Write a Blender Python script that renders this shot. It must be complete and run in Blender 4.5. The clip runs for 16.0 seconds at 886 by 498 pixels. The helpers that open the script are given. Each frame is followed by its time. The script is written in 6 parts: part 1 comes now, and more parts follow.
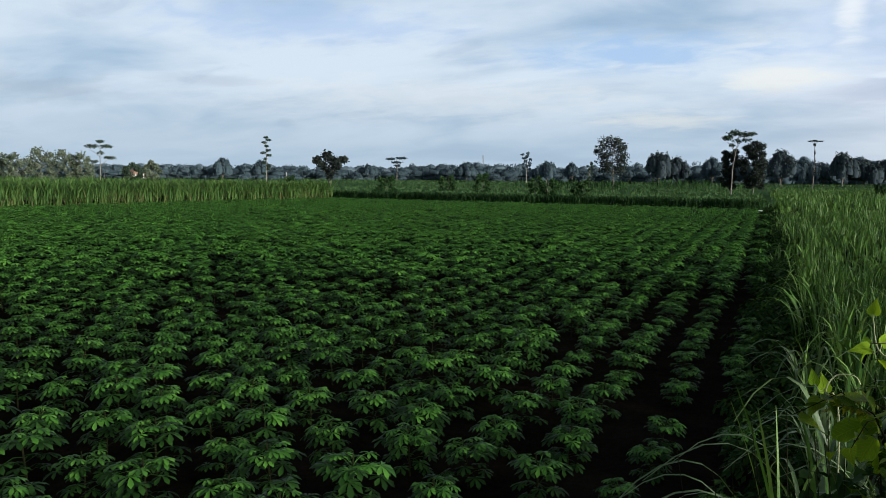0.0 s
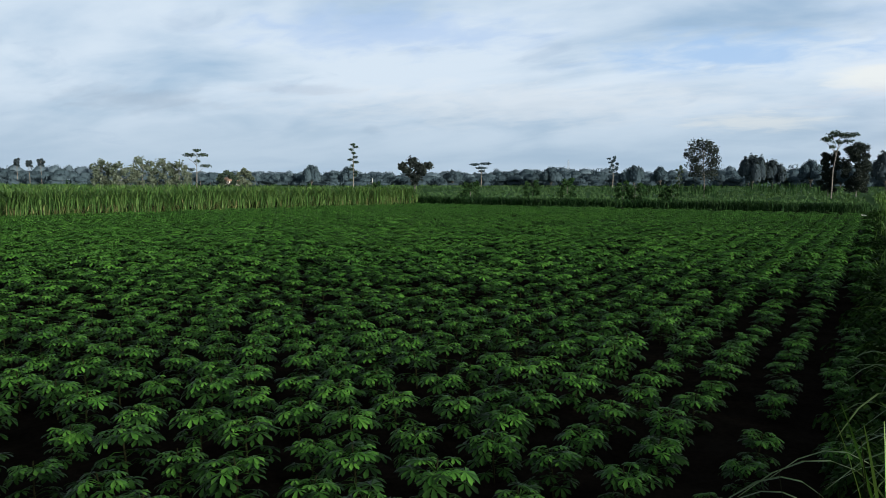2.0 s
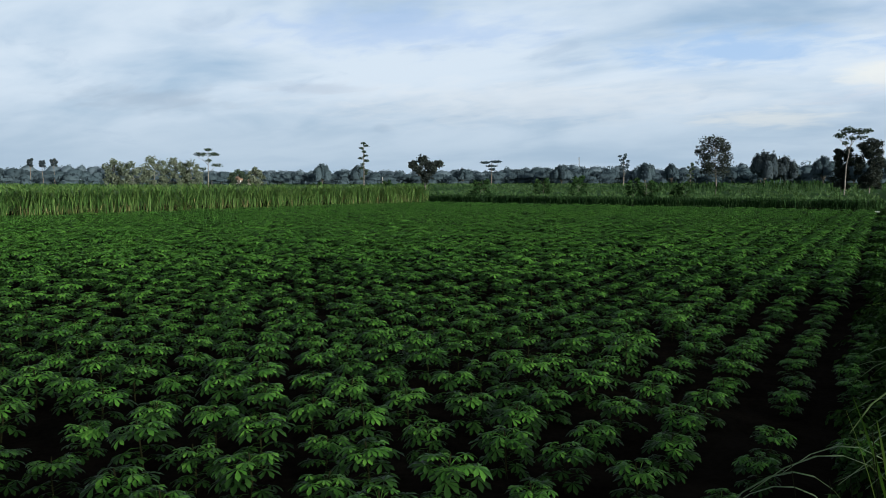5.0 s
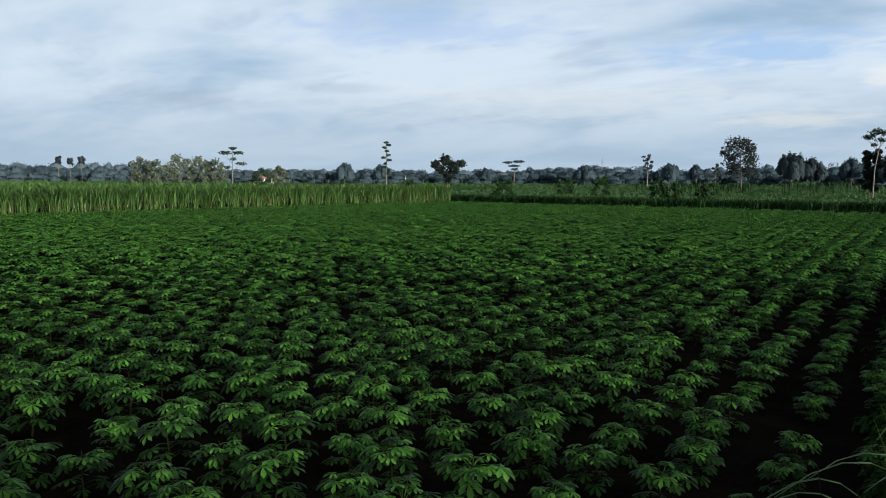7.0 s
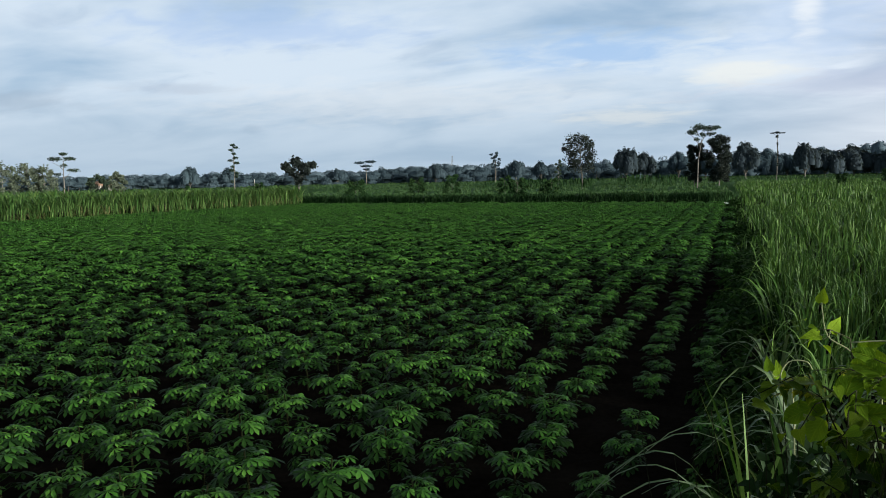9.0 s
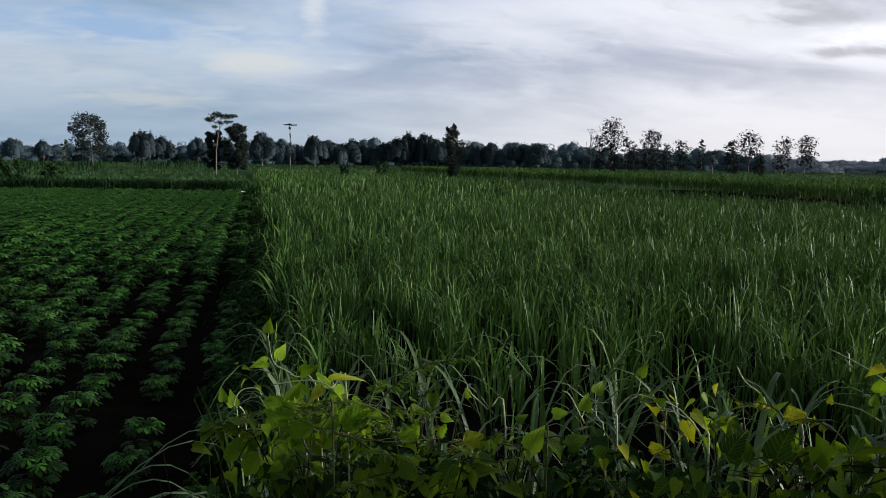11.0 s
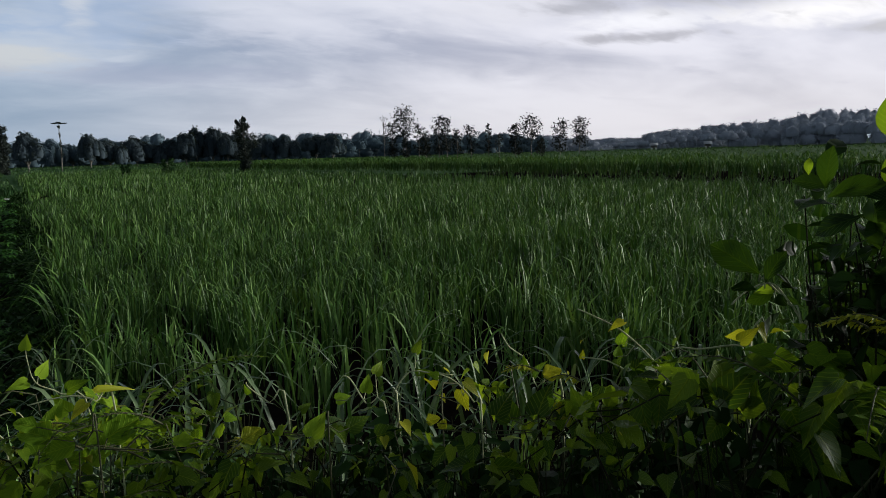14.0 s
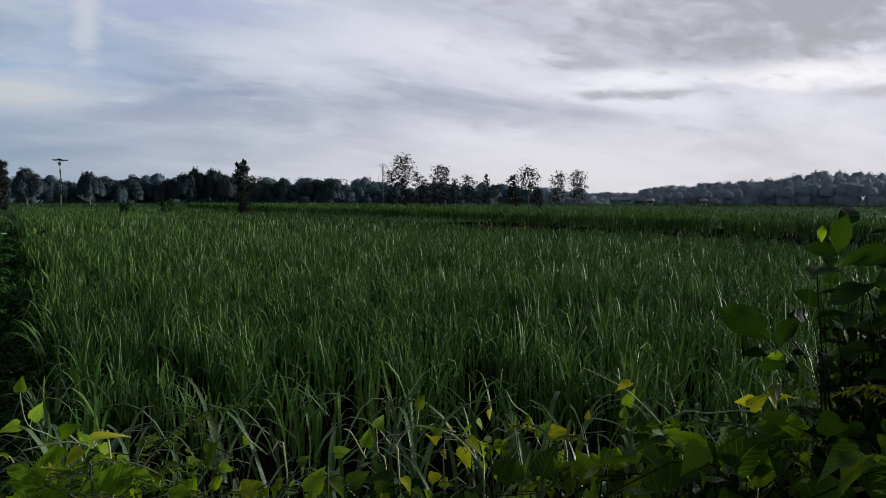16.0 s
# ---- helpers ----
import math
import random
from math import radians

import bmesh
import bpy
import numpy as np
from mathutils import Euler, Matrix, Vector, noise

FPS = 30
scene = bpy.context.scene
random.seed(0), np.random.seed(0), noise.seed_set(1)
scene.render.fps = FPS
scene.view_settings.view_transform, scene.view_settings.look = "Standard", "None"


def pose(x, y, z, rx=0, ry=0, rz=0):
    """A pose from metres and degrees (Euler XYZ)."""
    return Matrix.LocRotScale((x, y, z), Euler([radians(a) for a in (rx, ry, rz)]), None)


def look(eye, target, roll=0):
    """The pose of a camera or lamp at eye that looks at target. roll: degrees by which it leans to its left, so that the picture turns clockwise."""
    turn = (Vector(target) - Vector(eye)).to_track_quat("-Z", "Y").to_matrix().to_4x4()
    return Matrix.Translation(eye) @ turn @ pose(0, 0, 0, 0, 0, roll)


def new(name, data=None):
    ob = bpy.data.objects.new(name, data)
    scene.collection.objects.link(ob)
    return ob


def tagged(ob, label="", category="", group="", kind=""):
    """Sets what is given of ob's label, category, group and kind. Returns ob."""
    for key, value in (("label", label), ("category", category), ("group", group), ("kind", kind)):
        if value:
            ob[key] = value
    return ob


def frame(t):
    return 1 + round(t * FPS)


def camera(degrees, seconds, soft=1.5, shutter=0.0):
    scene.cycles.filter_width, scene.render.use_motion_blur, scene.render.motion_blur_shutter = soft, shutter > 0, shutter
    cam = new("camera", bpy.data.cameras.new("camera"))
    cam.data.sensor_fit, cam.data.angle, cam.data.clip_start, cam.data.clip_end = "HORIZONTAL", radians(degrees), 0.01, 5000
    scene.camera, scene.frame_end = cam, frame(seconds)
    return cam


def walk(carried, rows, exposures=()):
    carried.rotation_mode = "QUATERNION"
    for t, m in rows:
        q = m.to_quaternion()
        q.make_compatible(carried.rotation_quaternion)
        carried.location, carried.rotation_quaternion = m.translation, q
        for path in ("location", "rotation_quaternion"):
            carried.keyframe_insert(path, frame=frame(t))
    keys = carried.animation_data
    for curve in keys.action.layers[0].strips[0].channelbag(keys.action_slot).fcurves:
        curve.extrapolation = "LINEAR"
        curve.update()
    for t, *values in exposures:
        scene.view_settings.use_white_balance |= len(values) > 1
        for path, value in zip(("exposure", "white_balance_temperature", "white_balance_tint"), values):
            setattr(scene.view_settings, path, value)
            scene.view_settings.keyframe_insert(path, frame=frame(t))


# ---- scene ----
# The camera stands on a low roadside bank and turns; rows: seconds, place, bearing clockwise from +y, tilt, roll.
PATH = [
    (0, 0.027, 0.001, 2.592, 70.15, -5.47, 0.49),
    (0.5, 0.036, 0.008, 2.585, 67.79, -5.03, 0.65),
    (1, 0.038, 0.016, 2.586, 67.02, -5.15, 0.37),
    (1.5, 0.048, 0.015, 2.582, 64.46, -4.98, 0.11),
    (2, 0.049, 0.015, 2.589, 63.90, -5.10, 0.08),
    (2.5, 0.052, 0.014, 2.583, 64.20, -4.57, 0.01),
    (3, 0.047, 0.014, 2.586, 63.99, -4.52, -0.15),
    (3.5, 0.045, 0.022, 2.583, 62.97, -5.04, -0.23),
    (3.7, 0.048, 0.014, 2.579, 63.12, -4.94, -0.26),
    (5.8, -0.020, 0.010, 2.595, 62.87, -5.64, -0.11),
    (6, -0.024, 0.014, 2.600, 62.39, -5.58, 0.20),
    (6.5, -0.024, 0.017, 2.599, 61.91, -5.08, 0.22),
    (7, -0.032, 0.015, 2.602, 61.51, -5.26, 0.18),
    (7.5, -0.023, 0.009, 2.599, 63.03, -4.84, 0.26),
    (8, -0.021, -0.017, 2.607, 67.85, -4.13, 0.93),
    (8.5, -0.028, -0.023, 2.608, 69.86, -4.64, 0.09),
    (9, -0.032, -0.031, 2.606, 72.22, -5.35, -1.27),
    (9.2, -0.032, -0.025, 2.612, 72.57, -5.37, -1.72),
    (11.3, 0.000, -0.268, 2.745, 115.60, -5.36, 0.98),
    (11.5, -0.021, -0.294, 2.719, 121.26, -4.52, 0.59),
    (12, -0.023, -0.269, 2.726, 127.31, -4.75, -0.42),
    (12.5, -0.029, -0.260, 2.729, 123.55, -4.54, 0.75),
    (13, -0.036, -0.257, 2.726, 123.08, -6.01, -0.14),
    (13.5, -0.038, -0.256, 2.733, 121.89, -6.58, -0.45),
    (14, -0.045, -0.268, 2.736, 121.37, -7.36, -1.65),
    (14.5, -0.034, -0.268, 2.744, 121.40, -6.09, -0.21),
    (15, -0.030, -0.272, 2.751, 121.56, -4.95, -0.26),
    (15.5, -0.021, -0.264, 2.754, 121.30, -4.64, 0.06),
    (16, -0.024, -0.251, 2.747, 121.74, -3.79, 0.21),
]
cam = camera(59.56, 16.0, soft=0.6)


def stance(x, y, z, bearing, tilt, roll):
    a, e = radians(bearing), radians(tilt)
    way = Vector((math.sin(a) * math.cos(e), math.cos(a) * math.cos(e), math.sin(e)))
    eye = Vector((x, y, z))
    return look(eye, eye + way, roll)


walk(cam, [(r[0], stance(*r[1:])) for r in PATH], [(0, 0.0, 6500, 7), (9.2, 0.0, 6500, 7), (11.3, -0.40, 6320, 9), (11.6, -0.47, 6300, 10), (12.2, -0.58, 6300, 10), (13.3, -0.58, 6300, 10), (14, -0.48, 6300, 10), (14.6, -0.58, 6300, 10), (16, -0.58, 6300, 10)])

# ---- light ----
SUN_BEARING, SUN_HEIGHT = 198.0, 8.0
ZENITH = (0.26, 0.26, 0.24, 1)
world = bpy.data.worlds.new("sky")
scene.world = world
world.use_nodes = True


def node(tree, kind, **values):
    n = tree.nodes.new(kind)
    for key, value in values.items():
        n.inputs[key.replace("_", " ")].default_value = value
    return n


def sky_nodes(tree):
    L = tree.links.new
    tree.nodes.clear()
    out = tree.nodes.new("ShaderNodeOutputWorld")
    back = node(tree, "ShaderNodeBackground", Strength=1.0)
    L(back.outputs[0], out.inputs[0])
    air = tree.nodes.new("ShaderNodeTexSky")
    air.sky_type, air.sun_disc = "NISHITA", False
    air.sun_elevation, air.sun_rotation = radians(SUN_HEIGHT), radians(SUN_BEARING)
    air.air_density, air.dust_density = 1.0, 2.0

    def math_(op, a, b=None, clamp=False):
        m = tree.nodes.new("ShaderNodeMath")
        m.operation, m.use_clamp = op, clamp
        for i, v in enumerate((a, b)):
            if v is None:
                continue
            if isinstance(v, (int, float)):
                m.inputs[i].default_value = v
            else:
                L(v, m.inputs[i])
        if op == "MULTIPLY_ADD":
            m.inputs[2].default_value = 1.0
        return m.outputs[0]

    def mix(fac, a, b):
        m = tree.nodes.new("ShaderNodeMix")
        m.data_type = "RGBA"
        for s, v in ((m.inputs[0], fac), (m.inputs[6], a), (m.inputs[7], b)):
            if hasattr(v, "is_linked"):
                L(v, s)
            else:
                s.default_value = v
        return m.outputs[2]

    def ramp(v, lo, hi):
        r = tree.nodes.new("ShaderNodeMapRange")
        r.interpolation_type = "SMOOTHSTEP"
        r.inputs[1].default_value, r.inputs[2].default_value = lo, hi
        L(v, r.inputs[0])
        return r.outputs[0]

    co = tree.nodes.new("ShaderNodeTexCoord")
    xyz = tree.nodes.new("ShaderNodeSeparateXYZ")
    L(co.outputs["Generated"], xyz.inputs[0])
    x, y, z = xyz.outputs
    up = math_("MAXIMUM", z, 0.0)
    deep = math_("ADD", up, 0.22)
    flat = tree.nodes.new("ShaderNodeCombineXYZ")
    L(math_("DIVIDE", x, deep), flat.inputs[0])
    L(math_("DIVIDE", y, deep), flat.inputs[1])

    def cloud(scale, detail, seed):
        m = tree.nodes.new("ShaderNodeMapping")
        m.inputs["Location"].default_value = (seed, seed * 0.7, seed * 0.3)
        m.inputs["Scale"].default_value = (1.5, 0.9, 1)
        L(flat.outputs[0], m.inputs[0])
        n = node(tree, "ShaderNodeTexNoise", Scale=scale, Detail=detail, Roughness=0.5, Distortion=0.5)
        L(m.outputs[0], n.inputs["Vector"])
        return n.outputs[0]

    # towards the sun: 0 .. 1
    a = radians(152)
    sunny = math_("ADD", math_("MULTIPLY", x, math.sin(a)), math_("MULTIPLY", y, math.cos(a)))
    sunny = ramp(sunny, 0.42, 0.98)
    blue = tree.nodes.new("ShaderNodeMix")
    blue.data_type, blue.blend_type = "RGBA", "MULTIPLY"
    blue.inputs[0].default_value = 1.0
    L(air.outputs[0], blue.inputs[6])
    blue.inputs[7].default_value = (0.085, 0.085, 0.095, 1)
    veil = mix(sunny, (0.39, 0.57, 0.82, 1), (0.80, 0.81, 0.98, 1))
    white = mix(sunny, (0.69, 0.79, 0.92, 1), (1.18, 1.16, 1.24, 1))
    grey = (0.32, 0.32, 0.38, 1)
    base = mix(0.75, blue.outputs[2], veil)
    broad, fine = cloud(0.8, 6, 5.3), cloud(2.2, 7, 14.7)
    puffs = math_("ADD", math_("MULTIPLY", broad, 0.7), math_("MULTIPLY", fine, 0.3))
    c = mix(ramp(puffs, 0.33, 0.60), base, white)
    # small grey wisps low down
    wisps = math_("MULTIPLY", ramp(cloud(3.2, 5, 21.9), 0.58, 0.72), 0.30)
    c = mix(wisps, c, mix(0.35, veil, grey))
    ragged, crumbs = cloud(7.0, 6, 61.3), cloud(17.0, 5, 12.4)
    edge = math_("ADD", math_("MULTIPLY", math_("SUBTRACT", ragged, 0.5), 2.2), math_("MULTIPLY", math_("SUBTRACT", crumbs, 0.5), 0.5))

    def bank(bearing, lift, wide, high, soft=0.8):
        """A ragged cloud or opening round a bearing and a height, in degrees: 0 .. 1."""
        q = radians(bearing)
        across = math_("SUBTRACT", math_("MULTIPLY", x, math.cos(q)), math_("MULTIPLY", y, math.sin(q)))
        ahead = math_("ADD", math_("MULTIPLY", x, math.sin(q)), math_("MULTIPLY", y, math.cos(q)))
        across = math_("POWER", math_("ABSOLUTE", math_("DIVIDE", across, math.sin(radians(wide)))), 2.0)
        upward = math_("POWER", math_("ABSOLUTE", math_("DIVIDE", math_("SUBTRACT", z, math.sin(radians(lift))), math.sin(radians(high)))), 2.0)
        far = math_("ADD", math_("SQRT", math_("ADD", across, upward)), edge)
        return math_("MULTIPLY", ramp(far, 1.0 + soft * .6, 1.0 - soft), ramp(ahead, 0.1, 0.4))

    # clouds and openings: bearing, height, half width, half height, softness, share, colour
    for bearing, lift, wide, high, soft, share, tone in (
            (83.5, 8.6, 7.5, 1.3, 0.9, 0.75, (0.36, 0.56, 0.88, 1)), (60.0, 10.6, 10, 1.5, 0.9, 0.60, (0.42, 0.58, 0.88, 1)), (97.5, 9.5, 6, 2.4, 0.9, 0.45, (0.46, 0.62, 0.90, 1)),
            (103.0, 12.5, 8, 1.6, 0.9, 0.55, (0.50, 0.58, 0.92, 1)), (70.0, 5.4, 15, 1.5, 0.9, 0.55, (0.80, 0.84, 0.90, 1)),
            (93.4, 6.5, 3.4, 0.9, 0.7, 0.85, (0.88, 0.90, 0.90, 1)), (86.0, 3.9, 4.2, 0.55, 0.8, 0.75, (0.88, 0.88, 0.86, 1)), (97.3, 11.6, 0.9, 2.6, 0.9, 0.75, (0.92, 0.95, 1.0, 1)),
            (43.0, 5.4, 4.5, 0.8, 0.9, 0.45, (0.36, 0.44, 0.56, 1)), (54.0, 6.4, 3.0, 0.4, 0.9, 0.40, (0.40, 0.48, 0.62, 1)), (58.5, 3.6, 0.7, 0.35, 0.8, 0.40, (0.34, 0.44, 0.58, 1)),
            (102.0, 5.4, 9, 0.8, 0.9, 0.45, (0.52, 0.56, 0.74, 1)), (112.0, 9.5, 7, 2.4, 0.9, 0.55, (1.05, 1.06, 1.16, 1)), (128.0, 10.0, 8, 1.6, 0.9, 0.45, (1.15, 1.13, 1.18, 1)),
            (136.5, 8.4, 5.0, 0.8, 0.8, 0.70, (1.42, 1.40, 1.42, 1)), (147.0, 8.2, 5.5, 0.9, 0.8, 0.75, (1.55, 1.50, 1.46, 1)), (135.6, 7.3, 5.0, 0.40, 0.7, 0.80, (0.62, 0.61, 0.66, 1)), (152.0, 6.9, 3.0, 0.35, 0.8, 0.70, (0.74, 0.72, 0.74, 1)),
            (146.0, 12.2, 16, 2.8, 0.9, 0.85, (0.56, 0.56, 0.61, 1)), (132.0, 9.6, 3.2, 0.6, 0.8, 0.65, (0.60, 0.60, 0.66, 1)), (147.0, 10.2, 6, 0.9, 0.8, 0.6, (0.60, 0.59, 0.63, 1))):
        c = mix(math_("MULTIPLY", bank(bearing, lift, wide, high, soft), share), c, tone)
    # pale band of haze along the horizon
    haze = ramp(up, 0.13, 0.0)
    c = mix(math_("MULTIPLY", haze, 0.8), c, mix(sunny, (0.42, 0.54, 0.68, 1), (1.12, 1.07, 1.08, 1)))
    # the unseen sky overhead is dimmed, to raise the contrast on the plants
    lift = tree.nodes.new("ShaderNodeMix")
    lift.data_type, lift.blend_type = "RGBA", "MULTIPLY"
    lift.inputs[0].default_value = 1.0
    L(c, lift.inputs[6])
    L(mix(ramp(up, 0.20, 0.72), (1, 1, 1, 1), ZENITH), lift.inputs[7])
    L(lift.outputs[2], back.inputs[0])


sky_nodes(world.node_tree)
sun = new("sun", bpy.data.lights.new("sun", "SUN"))
sun.data.energy, sun.data.angle, sun.data.color = 8.0, radians(14), (1.0, 0.96, 0.88)
sa, se = radians(SUN_BEARING), radians(SUN_HEIGHT)
sun.matrix_world = look((0, 0, 0), (-math.sin(sa) * math.cos(se), -math.cos(sa) * math.cos(se), -math.sin(se)))

# ---- materials ----
def links_of(mat):
    mat.use_nodes = True
    mat.node_tree.nodes.clear()
    return mat.node_tree, mat.node_tree.links.new


def leafy(name, dark, mid, light, rough=0.5, through_light=0.3, gloss=0.4, scale=6.0, tint=(1.35, 1.25, 0.55), veins=0.0):
    """Living leaves: tone varies from leaf to leaf and in soft patches, and some light passes through."""
    mat = bpy.data.materials.new(name)
    t, L = links_of(mat)
    out = t.nodes.new("ShaderNodeOutputMaterial")
    p = node(t, "ShaderNodeBsdfPrincipled", Roughness=rough)
    p.inputs["Specular IOR Level"].default_value = gloss
    geo, info = t.nodes.new("ShaderNodeNewGeometry"), t.nodes.new("ShaderNodeObjectInfo")
    add = t.nodes.new("ShaderNodeMath")
    add.operation = "ADD"
    L(geo.outputs["Random Per Island"], add.inputs[0])
    L(info.outputs["Random"], add.inputs[1])
    fr = t.nodes.new("ShaderNodeMath")
    fr.operation = "FRACT"
    L(add.outputs[0], fr.inputs[0])
    n = node(t, "ShaderNodeTexNoise", Scale=scale, Detail=3.0)
    L(geo.outputs["Position"], n.inputs["Vector"])
    big = node(t, "ShaderNodeTexNoise", Scale=0.35, Detail=2.0)
    L(geo.outputs["Position"], big.inputs["Vector"])
    s = t.nodes.new("ShaderNodeMath")
    s.operation = "MULTIPLY_ADD"
    L(fr.outputs[0], s.inputs[0])
    s.inputs[1].default_value = 0.6
    L(n.outputs[0], s.inputs[2])
    s2 = t.nodes.new("ShaderNodeMath")
    s2.operation = "MULTIPLY_ADD"
    L(big.outputs[0], s2.inputs[0])
    s2.inputs[1].default_value = 0.7
    L(s.outputs[0], s2.inputs[2])
    r = t.nodes.new("ShaderNodeValToRGB")
    for i, (at, col) in enumerate(((0.55, dark), (1.05, mid), (1.5, light))):
        e = r.color_ramp.elements[i] if i < 2 else r.color_ramp.elements.new(1.0)
        e.position, e.color = at / 1.7, (*col, 1)
    half = t.nodes.new("ShaderNodeMath")
    half.operation = "DIVIDE"
    L(s2.outputs[0], half.inputs[0])
    half.inputs[1].default_value = 1.7
    L(half.outputs[0], r.inputs[0])
    tone, relief = r.outputs[0], None
    if veins:
        # a pale midrib and slanting side veins along the blade
        co, xyz = t.nodes.new("ShaderNodeTexCoord"), t.nodes.new("ShaderNodeSeparateXYZ")
        L(co.outputs["Generated"], xyz.inputs[0])

        def calc(op, a, b):
            m = t.nodes.new("ShaderNodeMath")
            m.operation = op
            for i, v in enumerate((a, b)):
                if isinstance(v, (int, float)):
                    m.inputs[i].default_value = v
                else:
                    L(v, m.inputs[i])
            return m.outputs[0]

        def band(v, lo, hi):
            q = t.nodes.new("ShaderNodeMapRange")
            q.inputs[1].default_value, q.inputs[2].default_value = lo, hi
            L(v, q.inputs[0])
            return q.outputs[0]

        off = calc("ABSOLUTE", calc("SUBTRACT", xyz.outputs[1], 0.5), 0.0)
        slant = calc("SINE", calc("MULTIPLY", calc("SUBTRACT", xyz.outputs[0], calc("MULTIPLY", off, 0.8)), 42.0), 0.0)
        relief = calc("MAXIMUM", band(off, 0.035, 0.0), calc("MULTIPLY", band(slant, 0.72, 1.0), 0.55))
        pale = t.nodes.new("ShaderNodeMix")
        pale.data_type = "RGBA"
        L(calc("MULTIPLY", relief, veins), pale.inputs[0])
        L(tone, pale.inputs[6])
        pale.inputs[7].default_value = (min(1, light[0] * 1.7), min(1, light[1] * 1.5), light[2] * 1.6, 1)
        tone = pale.outputs[2]
    L(tone, p.inputs["Base Color"])
    bump = node(t, "ShaderNodeBump", Strength=0.25, Distance=0.01)
    fine = node(t, "ShaderNodeTexNoise", Scale=scale * 8, Detail=2.0)
    L(geo.outputs["Position"], fine.inputs["Vector"])
    L(relief or fine.outputs[0], bump.inputs["Height"])
    if relief:
        bump.inputs["Strength"].default_value = 0.6
    L(bump.outputs[0], p.inputs["Normal"])
    tr = t.nodes.new("ShaderNodeBsdfTranslucent")
    hue = t.nodes.new("ShaderNodeMix")
    hue.data_type, hue.blend_type = "RGBA", "MULTIPLY"
    hue.inputs[0].default_value = 1.0
    L(tone, hue.inputs[6])
    hue.inputs[7].default_value = (*tint, 1)
    L(hue.outputs[2], tr.inputs[0])
    m = t.nodes.new("ShaderNodeMixShader")
    m.inputs[0].default_value = through_light
    L(p.outputs[0], m.inputs[1])
    L(tr.outputs[0], m.inputs[2])
    L(m.outputs[0], out.inputs[0])
    return mat


def surface(name, a, b, scale, rough=0.85, bump=0.3, metal=0.0, fine=9.0, gloss=0.3):
    """Solid surface with stains at one scale and grain at a finer one."""
    mat = bpy.data.materials.new(name)
    t, L = links_of(mat)
    out = t.nodes.new("ShaderNodeOutputMaterial")
    p = node(t, "ShaderNodeBsdfPrincipled", Roughness=rough, Metallic=metal)
    p.inputs["Specular IOR Level"].default_value = gloss
    geo = t.nodes.new("ShaderNodeNewGeometry")
    n = node(t, "ShaderNodeTexNoise", Scale=scale, Detail=6.0, Roughness=0.6)
    f = node(t, "ShaderNodeTexNoise", Scale=scale * fine, Detail=4.0)
    for q in (n, f):
        L(geo.outputs["Position"], q.inputs["Vector"])
    s = t.nodes.new("ShaderNodeMath")
    s.operation = "MULTIPLY_ADD"
    L(f.outputs[0], s.inputs[0])
    s.inputs[1].default_value = 0.6
    L(n.outputs[0], s.inputs[2])
    r = t.nodes.new("ShaderNodeValToRGB")
    r.color_ramp.elements[0].position, r.color_ramp.elements[1].position = 0.5, 1.0
    r.color_ramp.elements[0].color, r.color_ramp.elements[1].color = (*a, 1), (*b, 1)
    L(s.outputs[0], r.inputs[0])
    L(r.outputs[0], p.inputs["Base Color"])
    bu = node(t, "ShaderNodeBump", Strength=bump, Distance=0.03)
    L(s.outputs[0], bu.inputs["Height"])
    L(bu.outputs[0], p.inputs["Normal"])
    L(p.outputs[0], out.inputs[0])
    return mat


# Near-black soil: shade between the plants is put into its colour.
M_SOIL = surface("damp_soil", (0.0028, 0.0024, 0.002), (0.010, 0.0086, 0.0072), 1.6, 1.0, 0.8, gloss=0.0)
M_FARSOIL = surface("far_meadow", (0.014, 0.046, 0.010), (0.030, 0.074, 0.018), 0.02, 0.95, 0.2, gloss=0.03)
# Lower leaves darkened for shade in the crown; young top leaves paler, brightened too.
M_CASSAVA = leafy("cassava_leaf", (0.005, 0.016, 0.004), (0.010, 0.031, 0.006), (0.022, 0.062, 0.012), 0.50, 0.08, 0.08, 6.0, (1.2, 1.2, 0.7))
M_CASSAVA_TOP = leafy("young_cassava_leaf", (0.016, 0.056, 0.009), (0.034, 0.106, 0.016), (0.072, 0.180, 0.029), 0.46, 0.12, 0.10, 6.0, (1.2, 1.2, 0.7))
M_STEM = surface("green_brown_stem", (0.02, 0.026, 0.009), (0.06, 0.06, 0.02), 20, 0.7, 0.3)
M_GRASS = leafy("young_cane_leaf", (0.013, 0.037, 0.006), (0.036, 0.090, 0.015), (0.100, 0.178, 0.043), 0.46, 0.14, 0.15)
M_CANE = leafy("cane_leaf", (0.018, 0.052, 0.013), (0.046, 0.104, 0.026), (0.110, 0.180, 0.054), 0.5, 0.25, 0.12)
M_STRAW = leafy("dry_cane_leaf", (0.060, 0.070, 0.026), (0.105, 0.112, 0.046), (0.190, 0.185, 0.085), 0.6, 0.2, 0.12)
M_DARKCANE = leafy("dark_cane_leaf", (0.006, 0.020, 0.007), (0.013, 0.038, 0.012), (0.034, 0.074, 0.024), 0.58, 0.18, 0.05)
M_TALLCANE = leafy("tall_cane_leaf", (0.014, 0.042, 0.009), (0.034, 0.084, 0.018), (0.080, 0.136, 0.036), 0.55, 0.18, 0.08)
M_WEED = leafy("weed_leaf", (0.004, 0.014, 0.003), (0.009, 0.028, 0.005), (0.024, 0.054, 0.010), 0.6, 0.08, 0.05)
